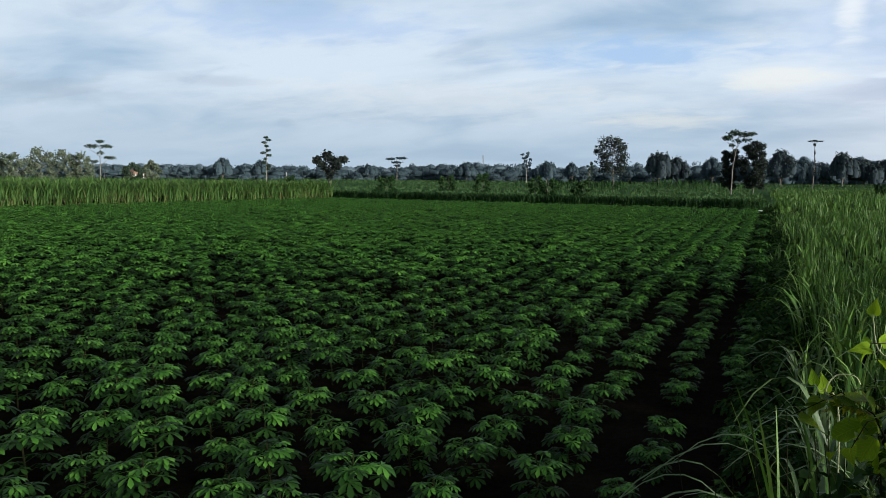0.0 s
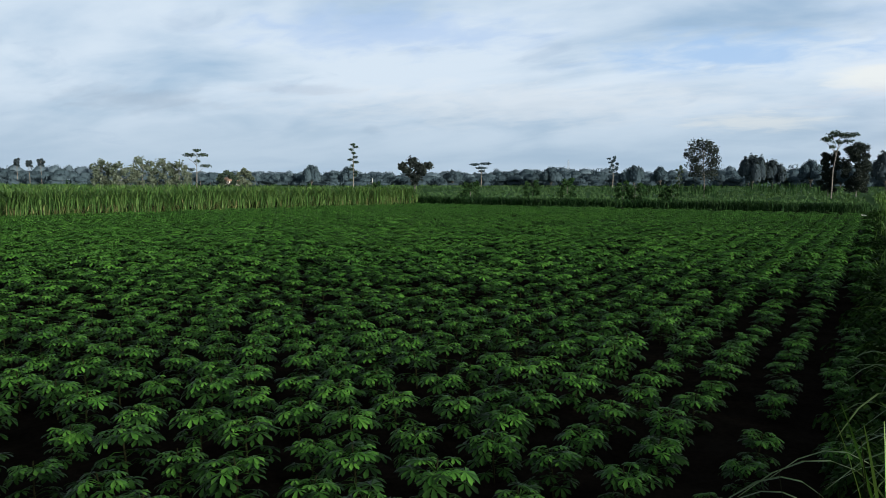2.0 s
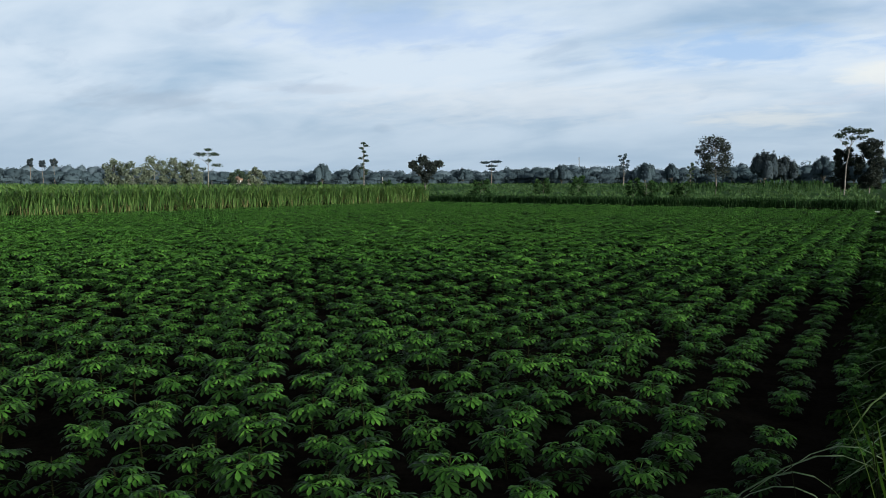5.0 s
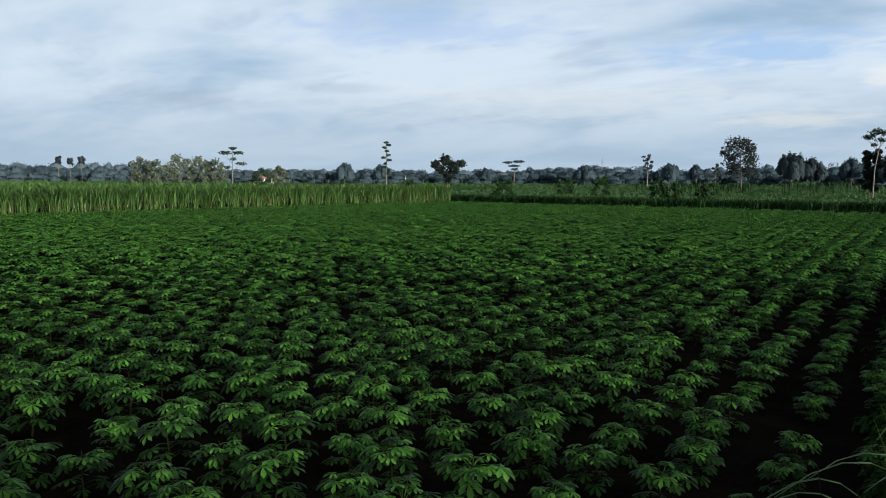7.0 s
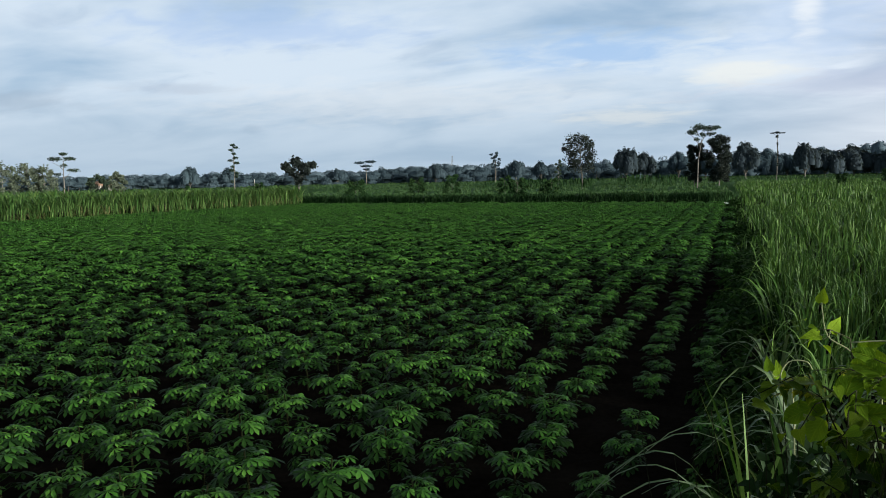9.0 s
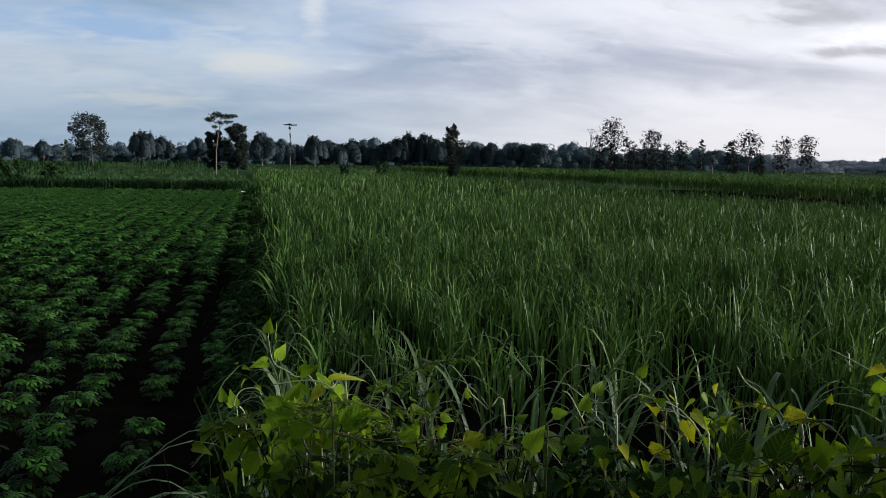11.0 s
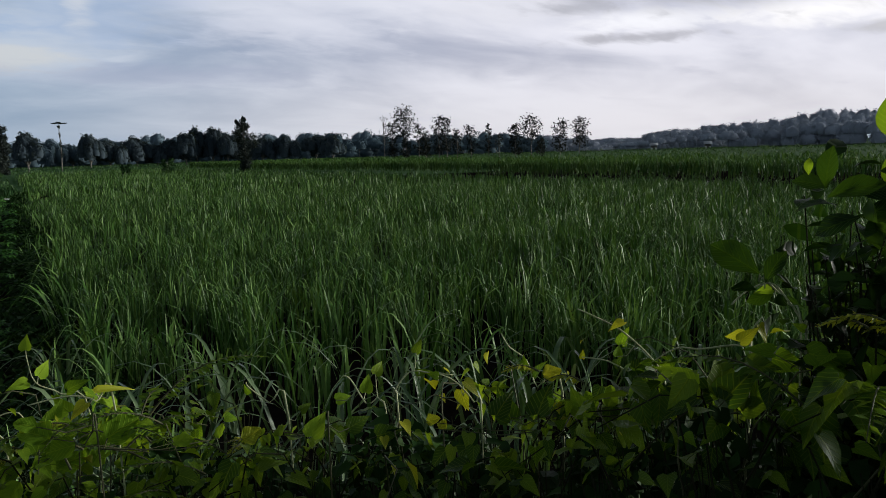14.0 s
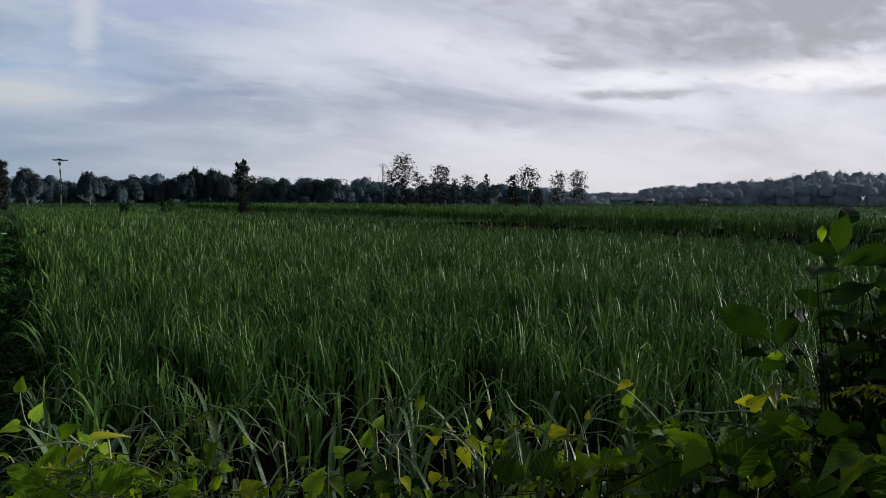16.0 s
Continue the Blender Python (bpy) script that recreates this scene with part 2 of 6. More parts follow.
M_VINE = leafy("vine_leaf", (0.010, 0.029, 0.002), (0.034, 0.076, 0.005), (0.140, 0.215, 0.014), 0.45, 0.42, 0.12, veins=0.35)
M_YELLOW = leafy("yellow_green_leaf", (0.090, 0.130, 0.006), (0.200, 0.230, 0.012), (0.360, 0.370, 0.025), 0.45, 0.4, 0.15, veins=0.3)
# Shrub leaves near black: shade inside the mass is put into the colour.
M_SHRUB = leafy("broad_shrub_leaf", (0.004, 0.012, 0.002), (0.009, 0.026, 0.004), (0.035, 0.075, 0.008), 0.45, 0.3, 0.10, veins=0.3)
# Blade colour greyed, so part of the silvery sheen is painted in.
M_BLADE = leafy("coarse_grass_blade", (0.020, 0.044, 0.014), (0.042, 0.080, 0.030), (0.094, 0.140, 0.066), 0.40, 0.14, 0.30)
M_TWIG = surface("dark_twig", (0.006, 0.007, 0.003), (0.018, 0.019, 0.008), 20, 0.9, 0.3, gloss=0.05)
M_TREE = leafy("tree_leaf", (0.020, 0.034, 0.024), (0.034, 0.054, 0.038), (0.060, 0.084, 0.056), 0.8, 0.15, 0.03, 0.5)
M_TEAK = leafy("dark_tree_leaf", (0.014, 0.020, 0.019), (0.024, 0.032, 0.030), (0.040, 0.050, 0.042), 0.8, 0.12, 0.03, 0.5)
M_PALE = leafy("pale_tree_leaf", (0.050, 0.072, 0.050), (0.090, 0.115, 0.080), (0.160, 0.185, 0.140), 0.65, 0.2, 0.1, 0.5)
# Far leaves tinted blue-grey: distance haze is put into the colour.
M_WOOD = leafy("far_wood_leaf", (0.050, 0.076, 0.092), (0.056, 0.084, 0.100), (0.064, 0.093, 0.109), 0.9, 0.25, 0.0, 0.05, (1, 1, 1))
M_FERN = leafy("fern_leaflet", (0.028, 0.064, 0.004), (0.055, 0.110, 0.008), (0.110, 0.175, 0.014), 0.5, 0.35, 0.1)
M_POST = surface("weathered_white_paint", (0.30, 0.30, 0.29), (0.46, 0.46, 0.44), 1.5, 0.85, 0.2)
# Green for leaves in shade; the shade is part of the colour.
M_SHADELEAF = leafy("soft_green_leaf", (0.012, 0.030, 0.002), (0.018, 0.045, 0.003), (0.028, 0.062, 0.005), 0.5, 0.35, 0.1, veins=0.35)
# Much paler, bluer leaf colour, standing in for thicker haze.
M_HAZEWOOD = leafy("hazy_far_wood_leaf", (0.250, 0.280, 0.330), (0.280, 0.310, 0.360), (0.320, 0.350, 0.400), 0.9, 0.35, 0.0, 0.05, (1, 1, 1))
M_BARK = surface("grey_bark", (0.05, 0.045, 0.04), (0.15, 0.14, 0.12), 3, 0.85, 0.4)
M_PALEBARK = surface("pale_bark", (0.08, 0.075, 0.065), (0.18, 0.17, 0.15), 3, 0.8, 0.3)
M_PLASTER = surface("white_plaster", (0.60, 0.59, 0.56), (0.80, 0.79, 0.76), 0.8, 0.85, 0.1)
M_TILE = surface("clay_roof_tile", (0.22, 0.13, 0.09), (0.32, 0.20, 0.14), 1.5, 0.8, 0.3)
M_METAL = surface("galvanised_steel", (0.25, 0.26, 0.27), (0.42, 0.43, 0.45), 2, 0.5, 0.1, 0.7)
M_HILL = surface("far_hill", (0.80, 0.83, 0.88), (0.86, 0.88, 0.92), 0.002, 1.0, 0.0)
# distance haze is put in as pale colour and a glow of the hills' own
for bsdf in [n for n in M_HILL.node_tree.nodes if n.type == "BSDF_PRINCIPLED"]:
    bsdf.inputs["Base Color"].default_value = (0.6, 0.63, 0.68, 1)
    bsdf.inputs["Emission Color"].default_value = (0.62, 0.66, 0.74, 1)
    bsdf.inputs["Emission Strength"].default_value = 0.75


# ---- mesh helpers ----
rng = np.random.default_rng(7)


def solid(name, verts, faces, material, smooth=False):
    """A mesh from an array of points and arrays of faces (each array of one corner count)."""
    me = bpy.data.meshes.new(name)
    verts = np.asarray(verts, dtype=np.float32)
    faces = [np.asarray(f, dtype=np.int32) for f in faces if len(f)]
    loops = np.concatenate([f.ravel() for f in faces])
    counts = np.concatenate([np.full(len(f), f.shape[1], dtype=np.int32) for f in faces])
    starts = np.concatenate([[0], np.cumsum(counts)[:-1]]).astype(np.int32)
    me.vertices.add(len(verts))
    me.vertices.foreach_set("co", verts.ravel())
    me.loops.add(len(loops))
    me.loops.foreach_set("vertex_index", loops)
    me.polygons.add(len(counts))
    me.polygons.foreach_set("loop_start", starts)
    me.update(calc_edges=True)
    me.validate()
    for m in material if isinstance(material, (list, tuple)) else [material]:
        me.materials.append(m)
    if smooth:
        me.polygons.foreach_set("use_smooth", np.ones(len(me.polygons), dtype=bool))
    return me


def part(name, mesh, parent, label="", m=None):
    ob = new(name, mesh)
    ob.parent = parent
    if m is not None:
        ob.matrix_basis = m
    return tagged(ob, label)


class Heap:
    """Gathers points and faces of many small pieces for one mesh."""

    def __init__(self):
        self.v, self.f, self.n = [], {}, 0

    def add(self, verts, *faces):
        for f in faces:
            f = np.asarray(f)
            self.f.setdefault(f.shape[1], []).append(f + self.n)
        self.v.append(np.asarray(verts))
        self.n += len(verts)

    def stamp(self, verts, faces, rot, loc):
        """Copies of one template: rot (k,3,3) with scale, loc (k,3)."""
        k, n = len(loc), len(verts)
        w = np.einsum("kij,nj->kni", rot, verts) + loc[:, None, :]
        shift = (np.arange(k) * n)[:, None, None]
        self.add(w.reshape(-1, 3), *[(np.asarray(f)[None] + shift).reshape(-1, np.asarray(f).shape[1]) for f in faces])

    def mesh(self, name, material, smooth=False):
        return solid(name, np.concatenate(self.v), [np.concatenate(f) for f in self.f.values()], material, smooth)


def turns(yaw, pitch=None, roll=None, size=None):
    """Rotation matrices (k,3,3): roll about x, then pitch about y (down positive), then yaw about z."""
    k = len(yaw)
    pitch = np.zeros(k) if pitch is None else pitch
    roll = np.zeros(k) if roll is None else roll
    size = np.ones(k) if size is None else size
    cy, sy, cp, sp, cr, sr = np.cos(yaw), np.sin(yaw), np.cos(pitch), np.sin(pitch), np.cos(roll), np.sin(roll)
    o, z = np.ones(k), np.zeros(k)
    ry = np.array([[cp, z, sp], [z, o, z], [-sp, z, cp]]).transpose(2, 0, 1)
    rx = np.array([[o, z, z], [z, cr, -sr], [z, sr, cr]]).transpose(2, 0, 1)
    rz = np.array([[cy, -sy, z], [sy, cy, z], [z, z, o]]).transpose(2, 0, 1)
    return (rz @ ry @ rx) * size[:, None, None]


def blades(heap, base, yaw, height, reach, width, steps=4, droop=0.35, fold=0.0, twist=None):
    """Arching ribbons: each rises from base, leans over towards yaw by reach and droops at its tip."""
    k = len(yaw)
    s = np.linspace(0, 1, steps + 1)[None, :]
    d = droop * np.ones(k) if np.isscalar(droop) else droop
    z = height[:, None] * (s * (1 + d[:, None]) - d[:, None] * s ** 3 * 1.6)
    r = reach[:, None] * (0.25 * s + 0.75 * s ** 2)
    w = 0.5 * width[:, None] * np.clip(1.03 - s, 0.02, 1) ** 0.62 * (0.55 + 0.9 * np.minimum(s * 2.2, 0.5))
    cx, cy = np.cos(yaw)[:, None], np.sin(yaw)[:, None]
    tw = (np.zeros(k) if twist is None else twist)[:, None] * s
    px, py = -np.sin(yaw[:, None] + tw), np.cos(yaw[:, None] + tw)
    mid = np.stack([base[:, 0:1] + cx * r, base[:, 1:2] + cy * r, base[:, 2:3] + z], -1)
    off = np.stack([px * w, py * w, np.zeros_like(w)], -1)
    n = steps + 1
    i = np.arange(steps)
    if fold > 0:
        drop = np.stack([0 * w, 0 * w, fold * w], -1)
        v = np.concatenate([mid - off + drop, mid, mid + off + drop], 1)
        f = np.concatenate([np.stack([i, i + n, i + n + 1, i + 1], -1), np.stack([i + n, i + 2 * n, i + 2 * n + 1, i + n + 1], -1)])
        m = 3 * n
    else:
        v = np.concatenate([mid - off, mid + off], 1)
        f = np.stack([i, i + n, i + n + 1, i + 1], -1)
        m = 2 * n
    faces = (f[None] + (np.arange(k) * m)[:, None, None]).reshape(-1, 4)
    heap.add(v.reshape(-1, 3), faces)


def tube(heap, path, radii, sides=6):
    """A tapered tube along a path, closed at its end."""
    path = np.asarray(path, float)
    rings = []
    for i, p in enumerate(path):
        d = path[min(i + 1, len(path) - 1)] - path[max(i - 1, 0)]
        d = d / (np.linalg.norm(d) + 1e-9)
        a = np.cross(d, (0.31, 0.95, 0.02))
        a = a / (np.linalg.norm(a) + 1e-9)
        b = np.cross(d, a)
        t = np.arange(sides) * 2 * math.pi / sides
        rings.append(p + radii[i] * (np.cos(t)[:, None] * a + np.sin(t)[:, None] * b))
    v = np.concatenate(rings + [path[-1:]])
    f = [[r * sides + j, r * sides + (j + 1) % sides, (r + 1) * sides + (j + 1) % sides, (r + 1) * sides + j]
         for r in range(len(path) - 1) for j in range(sides)]
    top = (len(path) - 1) * sides
    cap = [[top + j, top + (j + 1) % sides, len(v) - 1] for j in range(sides)]
    heap.add(v, np.array(f), np.array(cap))


def inside(p, poly):
    """Which of the points (k,2) lie in the polygon."""
    x, y, hit = p[:, 0], p[:, 1], np.zeros(len(p), bool)
    for (x0, y0), (x1, y1) in zip(poly, poly[1:] + poly[:1]):
        cross = ((y0 > y) != (y1 > y)) & (x < (x1 - x0) * (y - y0) / (y1 - y0 + 1e-12) + x0)
        hit ^= cross
    return hit


def scatter(poly, density, keep=None):
    """Random points in a polygon; keep: their density by distance from the bank, a share of 1."""
    a = np.array(poly)
    lo, hi = a.min(0), a.max(0)
    p = rng.uniform(lo, hi, (int(np.prod(hi - lo) * density), 2))
    if keep is not None:
        p = p[rng.random(len(p)) < keep(np.hypot(p[:, 0], p[:, 1]))]
    return p[inside(p, poly)]


# ---- the lie of the land ----
def ground_height(x, y):
    """Bank top under the road at 0.95, falling to the field level."""
    s = np.clip((np.asarray(x, float) - 0.45) / 1.35, 0, 1)
    return 0.95 * (1 - s * s * (3 - 2 * s))


def build_ground():
    xs = np.unique(np.concatenate([[-3000, -1200, -400, -120, -40, -12, -5, -2.5], np.arange(-1, 3.01, 0.2), np.arange(3.5, 20, 0.7),
                                   np.arange(20, 80, 6.0), [90, 120, 160, 220, 320, 500, 900, 1600, 3000]]))
    ys = np.unique(np.concatenate([[-3000, -1200, -500, -250, -120, -60, -40], np.arange(-30, 45, 0.9), [50, 60, 80, 120, 200, 320, 500, 900, 1600, 3000]]))
    X, Y = np.meshgrid(xs, ys, indexing="ij")
    ripple = 0.035 * np.sin((Y + 0.052 * X - 0.88) / 0.665 * 2 * math.pi + math.pi / 2) * ((X > 2.2) & (X < 66) & (Y > 0.4) & (Y < 44))
    rough = 0.02 * np.sin(X * 3.1 + Y * 1.7) * np.sin(Y * 2.9 - X * 0.8)
    near = (np.abs(X) < 70) & (np.abs(Y) < 60)
    Z = ground_height(X, Y) + (ripple + rough) * near
    v = np.stack([X, Y, Z], -1).reshape(-1, 3)
    ny = len(ys)
    i, j = np.meshgrid(np.arange(len(xs) - 1), np.arange(ny - 1), indexing="ij")
    a = (i * ny + j).ravel()
    f = np.stack([a, a + ny, a + ny + 1, a + 1], -1)
    cx, cy = v[f].mean(1)[:, 0], v[f].mean(1)[:, 1]
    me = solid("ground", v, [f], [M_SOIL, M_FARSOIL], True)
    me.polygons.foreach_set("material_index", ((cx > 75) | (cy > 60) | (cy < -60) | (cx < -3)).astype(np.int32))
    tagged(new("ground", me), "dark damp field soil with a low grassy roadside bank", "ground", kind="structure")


build_ground()

# ---- crops ----
ROW_TURN = radians(-3.0)
ROW_U = np.array([math.cos(ROW_TURN), math.sin(ROW_TURN)])
ROW_N = np.array([-math.sin(ROW_TURN), math.cos(ROW_TURN)])
ROW_GAP, PLANT_GAP = 0.665, 0.78
CASSAVA_FIELD = [(2.3, 0.0), (2.3, 48.0), (30.0, 42.6), (50.0, 37.2), (62.5, 33.0), (57.0, -2.75)]
LEFT_CANE = [(-6.0, 50.5), (2.0, 49.0), (30.0, 43.3), (50.0, 37.9), (63.2, 33.5), (66.0, 60.0), (68.0, 110.0), (-6.0, 110.0)]
END_CANE = [(58.0, -2.6), (63.4, 32.8), (70.0, 60.0), (74.0, 60.0), (67.0, 32.8), (61.4, -2.7)]
YOUNG_CANE = [(8.2, -1.25), (57.0, -3.6), (100.0, -5.8), (150.0, -8.0), (150.0, -34.0), (66.0, -36.6), (2.0, -35.8), (2.0, -9.0), (6.2, -4.2)]
TALL_CANE = [(2.6, -37.2), (66.0, -38.2), (100.0, -35.0), (150.0, -36.0), (150.0, -60.0), (2.6, -60.0)]


def lobe(length, width, fine=True):
    """One finger of a cassava leaf along +x, folded at its midrib and drooping."""
    if fine:
        v = [(0, 0, 0), (.38, 0, .02), (.72, 0, -.03), (1, 0, -.16), (.40, .30, .06), (.76, .5, .0), (.40, -.30, .06), (.76, -.5, .0)]
        q = [(0, 1, 4), (2, 3, 5), (0, 6, 1), (2, 7, 3)], [(1, 2, 5, 4), (1, 6, 7, 2)]
        f = [np.array(q[0]), np.array(q[1])]
    else:
        v = [(0, 0, 0), (.62, .55, .0), (1, 0, -.16), (.62, -.55, .0)]
        f = [np.array([(0, 2, 1), (0, 3, 2)])]
    return np.array(v) * (length, width, length), f


def leaf_template(seed, fingers, fine=True, length=0.120, petiole=True, tilt=0.3):
    """A palmate leaf with its stalk: the stalk starts at the origin and runs along +x; the blade hangs from its end, turned down by tilt."""
    r = np.random.default_rng(seed)
    h = Heap()
    tip = np.array((0.185, 0, 0.040))
    hang = turns(np.zeros(1), np.array([tilt]))[0]
    if petiole:
        if fine:
            tube(h, [(0, 0, 0), (0.09, 0, 0.045), tip], [0.0035, 0.0028, 0.0022], 3)
        else:
            h.add(np.array([(0, -.004, 0), (0, .004, 0), tip + (0, .004, 0), tip - (0, .004, 0)]), np.array([(0, 1, 2, 3)]))
    for i in range(fingers):
        a = (i - (fingers - 1) / 2) * (5.3 / fingers) + r.normal(0, .05)
        size = length * (1 - 0.13 * abs(a)) * r.uniform(.9, 1.08)
        v, f = lobe(size, size * 0.38, fine)
        down = r.uniform(.05, .32)
        h.stamp(v, f, hang @ turns(np.array([a]), np.array([down]), np.array([r.normal(0, .15)])), tip[None])
    return h


def leaf_set(seed, n):
    """Where the leaves of a plant sit: yaw, pitch, size and the height on its stem; the crown is a flat dome."""
    r = np.random.default_rng(seed)
    k = np.arange(n)
    yaw = k * 2.4 + r.normal(0, .25, n)
    s = k / (n - 1.0)
    low = s < .28
    z = np.where(low, 0.10 + .48 * s, 0.245 + 0.165 * s ** 0.60) + r.normal(0, .010, n)
    pitch = np.where(low, .10, 0.16 - 0.36 * s) + r.normal(0, .10, n)
    size = np.where(low, .92, 1.14 - 0.42 * s ** 1.6) + r.normal(0, .07, n)
    return yaw, pitch, size, z


def plant_places():
    out = []
    for i in range(-2, 80):
        n = 0.90 + ROW_GAP * i
        a = np.arange(1.2, 72, PLANT_GAP)
        a = a + rng.normal(0, .065, len(a))
        b = n + rng.normal(0, .045, len(a))
        p = a[:, None] * ROW_U + b[:, None] * ROW_N
        out.append(p[rng.random(len(p)) > (0.02 if i >= 0 else 0.55)])
    p = np.concatenate(out)
    p = p[inside(p, CASSAVA_FIELD)]
    d = np.hypot(p[:, 0], p[:, 1])
    return p[np.argsort(d)]


def build_cassava():
    places = plant_places()
    seen = (np.arctan2(places[:, 0], places[:, 1]) > radians(24))
    places = np.concatenate([places[seen], places[~seen]])
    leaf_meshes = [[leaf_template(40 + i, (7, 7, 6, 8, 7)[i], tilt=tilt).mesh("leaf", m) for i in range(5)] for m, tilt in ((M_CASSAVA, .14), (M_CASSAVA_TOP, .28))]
    stems, foliage, plain = [], [], []

    def crown(seed, n, fingers, fine, length, stalk, pick, share=.60):
        """The lower or the upper leaves of one plant, gathered."""
        g = Heap()
        yaw, pitch, size, z = leaf_set(seed, n)
        for i in range(n):
            if (i >= n * share) != pick:
                continue
            t = leaf_template(60 + (seed * 5 + i) % 9, fingers + (i % 3 == 0), fine, length, stalk, .28 if pick else .14)
            g.stamp(np.concatenate(t.v), [np.concatenate(q) for q in t.f.values()], turns(yaw[i:i + 1], pitch[i:i + 1], None, size[i:i + 1]), np.array([[0, 0, z[i]]]))
        return g

    for s in range(6):
        h = Heap()
        r = np.random.default_rng(s)
        tube(h, [(0, 0, -.05), (r.normal(0, .01), r.normal(0, .01), .25), (r.normal(0, .02), r.normal(0, .02), .50)], [.012, .009, .005], 6)
        stems.append(h.mesh("stem", M_TWIG, True))
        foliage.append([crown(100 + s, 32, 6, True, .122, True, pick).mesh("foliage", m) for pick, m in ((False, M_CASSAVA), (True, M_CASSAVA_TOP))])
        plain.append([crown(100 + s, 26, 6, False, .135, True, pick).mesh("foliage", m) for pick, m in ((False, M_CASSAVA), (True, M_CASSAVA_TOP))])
    for k, (x, y) in enumerate(places[:300]):
        plant = new("cassava_plant")
        size, spin = rng.uniform(.84, 1.10) * float(np.interp(np.dot((x, y), ROW_N), (.6, 2.6), (.66, 1.0))), rng.uniform(0, 6.28)
        plant.matrix_basis = Matrix.LocRotScale((x, y, float(ground_height(x, y)) - 0.01), Euler((rng.normal(0, .05), rng.normal(0, .05), spin)), (size, size, size * .92))
        tagged(plant, "young cassava plant with fingered green leaves in dark soil", "cassava plant", "cassava plants in rows")
        part("stem", stems[k % 6], plant)
        if k < 80:
            n = int(rng.integers(30, 36))
            yaw, pitch, scale, z = leaf_set(500 + k, n)
            for i in range(n):
                m = Matrix.LocRotScale((0, 0, z[i]), Euler((0, pitch[i], yaw[i])), (scale[i],) * 3)
                part("leaf", leaf_meshes[i >= n * .60][(i + k) % 5], plant, m=m)
        else:
            kind = foliage if k < 200 else plain
            part("foliage", kind[k % 6][0], plant)
            part("young_foliage", kind[k % 6][1], plant, "paler young leaves at the top")
    rest = places[300:]
    d = np.hypot(rest[:, 0], rest[:, 1])
    heaps = Heap(), Heap()
    for lo, hi, n, fingers, length in ((0, 20, 22, 6, .14), (20, 36, 17, 5, .165), (36, 90, 12, 4, .215)):
        band = rest[(d >= lo) & (d < hi)]
        for s in range(5):
            p = band[s::5]
            if not len(p):
                continue
            loc = np.c_[p, np.full(len(p), -.01)]
            pose_ = turns(rng.uniform(0, 6.28, len(p)), rng.normal(0, .05, len(p)), None, rng.uniform(.92, 1.16, len(p)) * (1.07 if lo else 1.0))
            for pick in (0, 1):
                g = crown(900 + s, n, fingers, False, length, lo < 20, bool(pick), .60 if lo < 20 else .42)
                heaps[pick].stamp(np.concatenate(g.v), [np.concatenate(q) for q in g.f.values()], pose_, loc)
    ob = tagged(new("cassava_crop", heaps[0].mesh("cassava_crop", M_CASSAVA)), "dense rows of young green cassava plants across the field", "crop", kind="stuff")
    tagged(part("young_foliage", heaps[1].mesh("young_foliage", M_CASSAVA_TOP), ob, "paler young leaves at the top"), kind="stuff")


def build_young_cane():
    h = Heap()
    for density, lo, hi, steps, width, count in ((1.5, 7.2, 8.8, 7, .044, 11), (5.0, 8.8, 22, 4, .036, 14), (2.3, 22, 50, 3, .052, 11), (.75, 50, 160, 2, .11, 8)):
        p = scatter(YOUNG_CANE, density, lambda d: ((d >= lo) & (d < hi)) * 1.0)
        n = len(p) * count
        q = np.repeat(p, count, 0) + rng.normal(0, .10 if hi < 30 else .3, (n, 2))
        base = np.c_[q, np.full(n, -.02)]
        side = np.clip((-.95 - .047 * p[:, 0] - p[:, 1]) / 1.6, .0, 1)
        tall = np.repeat(rng.normal(1.02, .09, len(p)) * (.80 + .20 * side ** .7), count) * rng.uniform(.6, 1.08, n)
        arch = rng.random(n) < (.75 if hi < 9 else .5)
        yaw = rng.uniform(0, 6.28, n)
        blades(h, base, yaw, tall, tall * np.where(arch, rng.uniform(.35, .7, n), rng.uniform(.03, .22, n)), width * rng.uniform(.6, 1.25, n), steps,
               np.where(arch, rng.uniform(.5, .9, n), rng.uniform(.0, .35, n)), .35 if hi < 10 else 0, rng.normal(0, 1.2, n))
    tagged(new("young_sugarcane", h.mesh("young_sugarcane", M_GRASS)), "thick field of young sugarcane with long arching blades", "crop", kind="stuff")


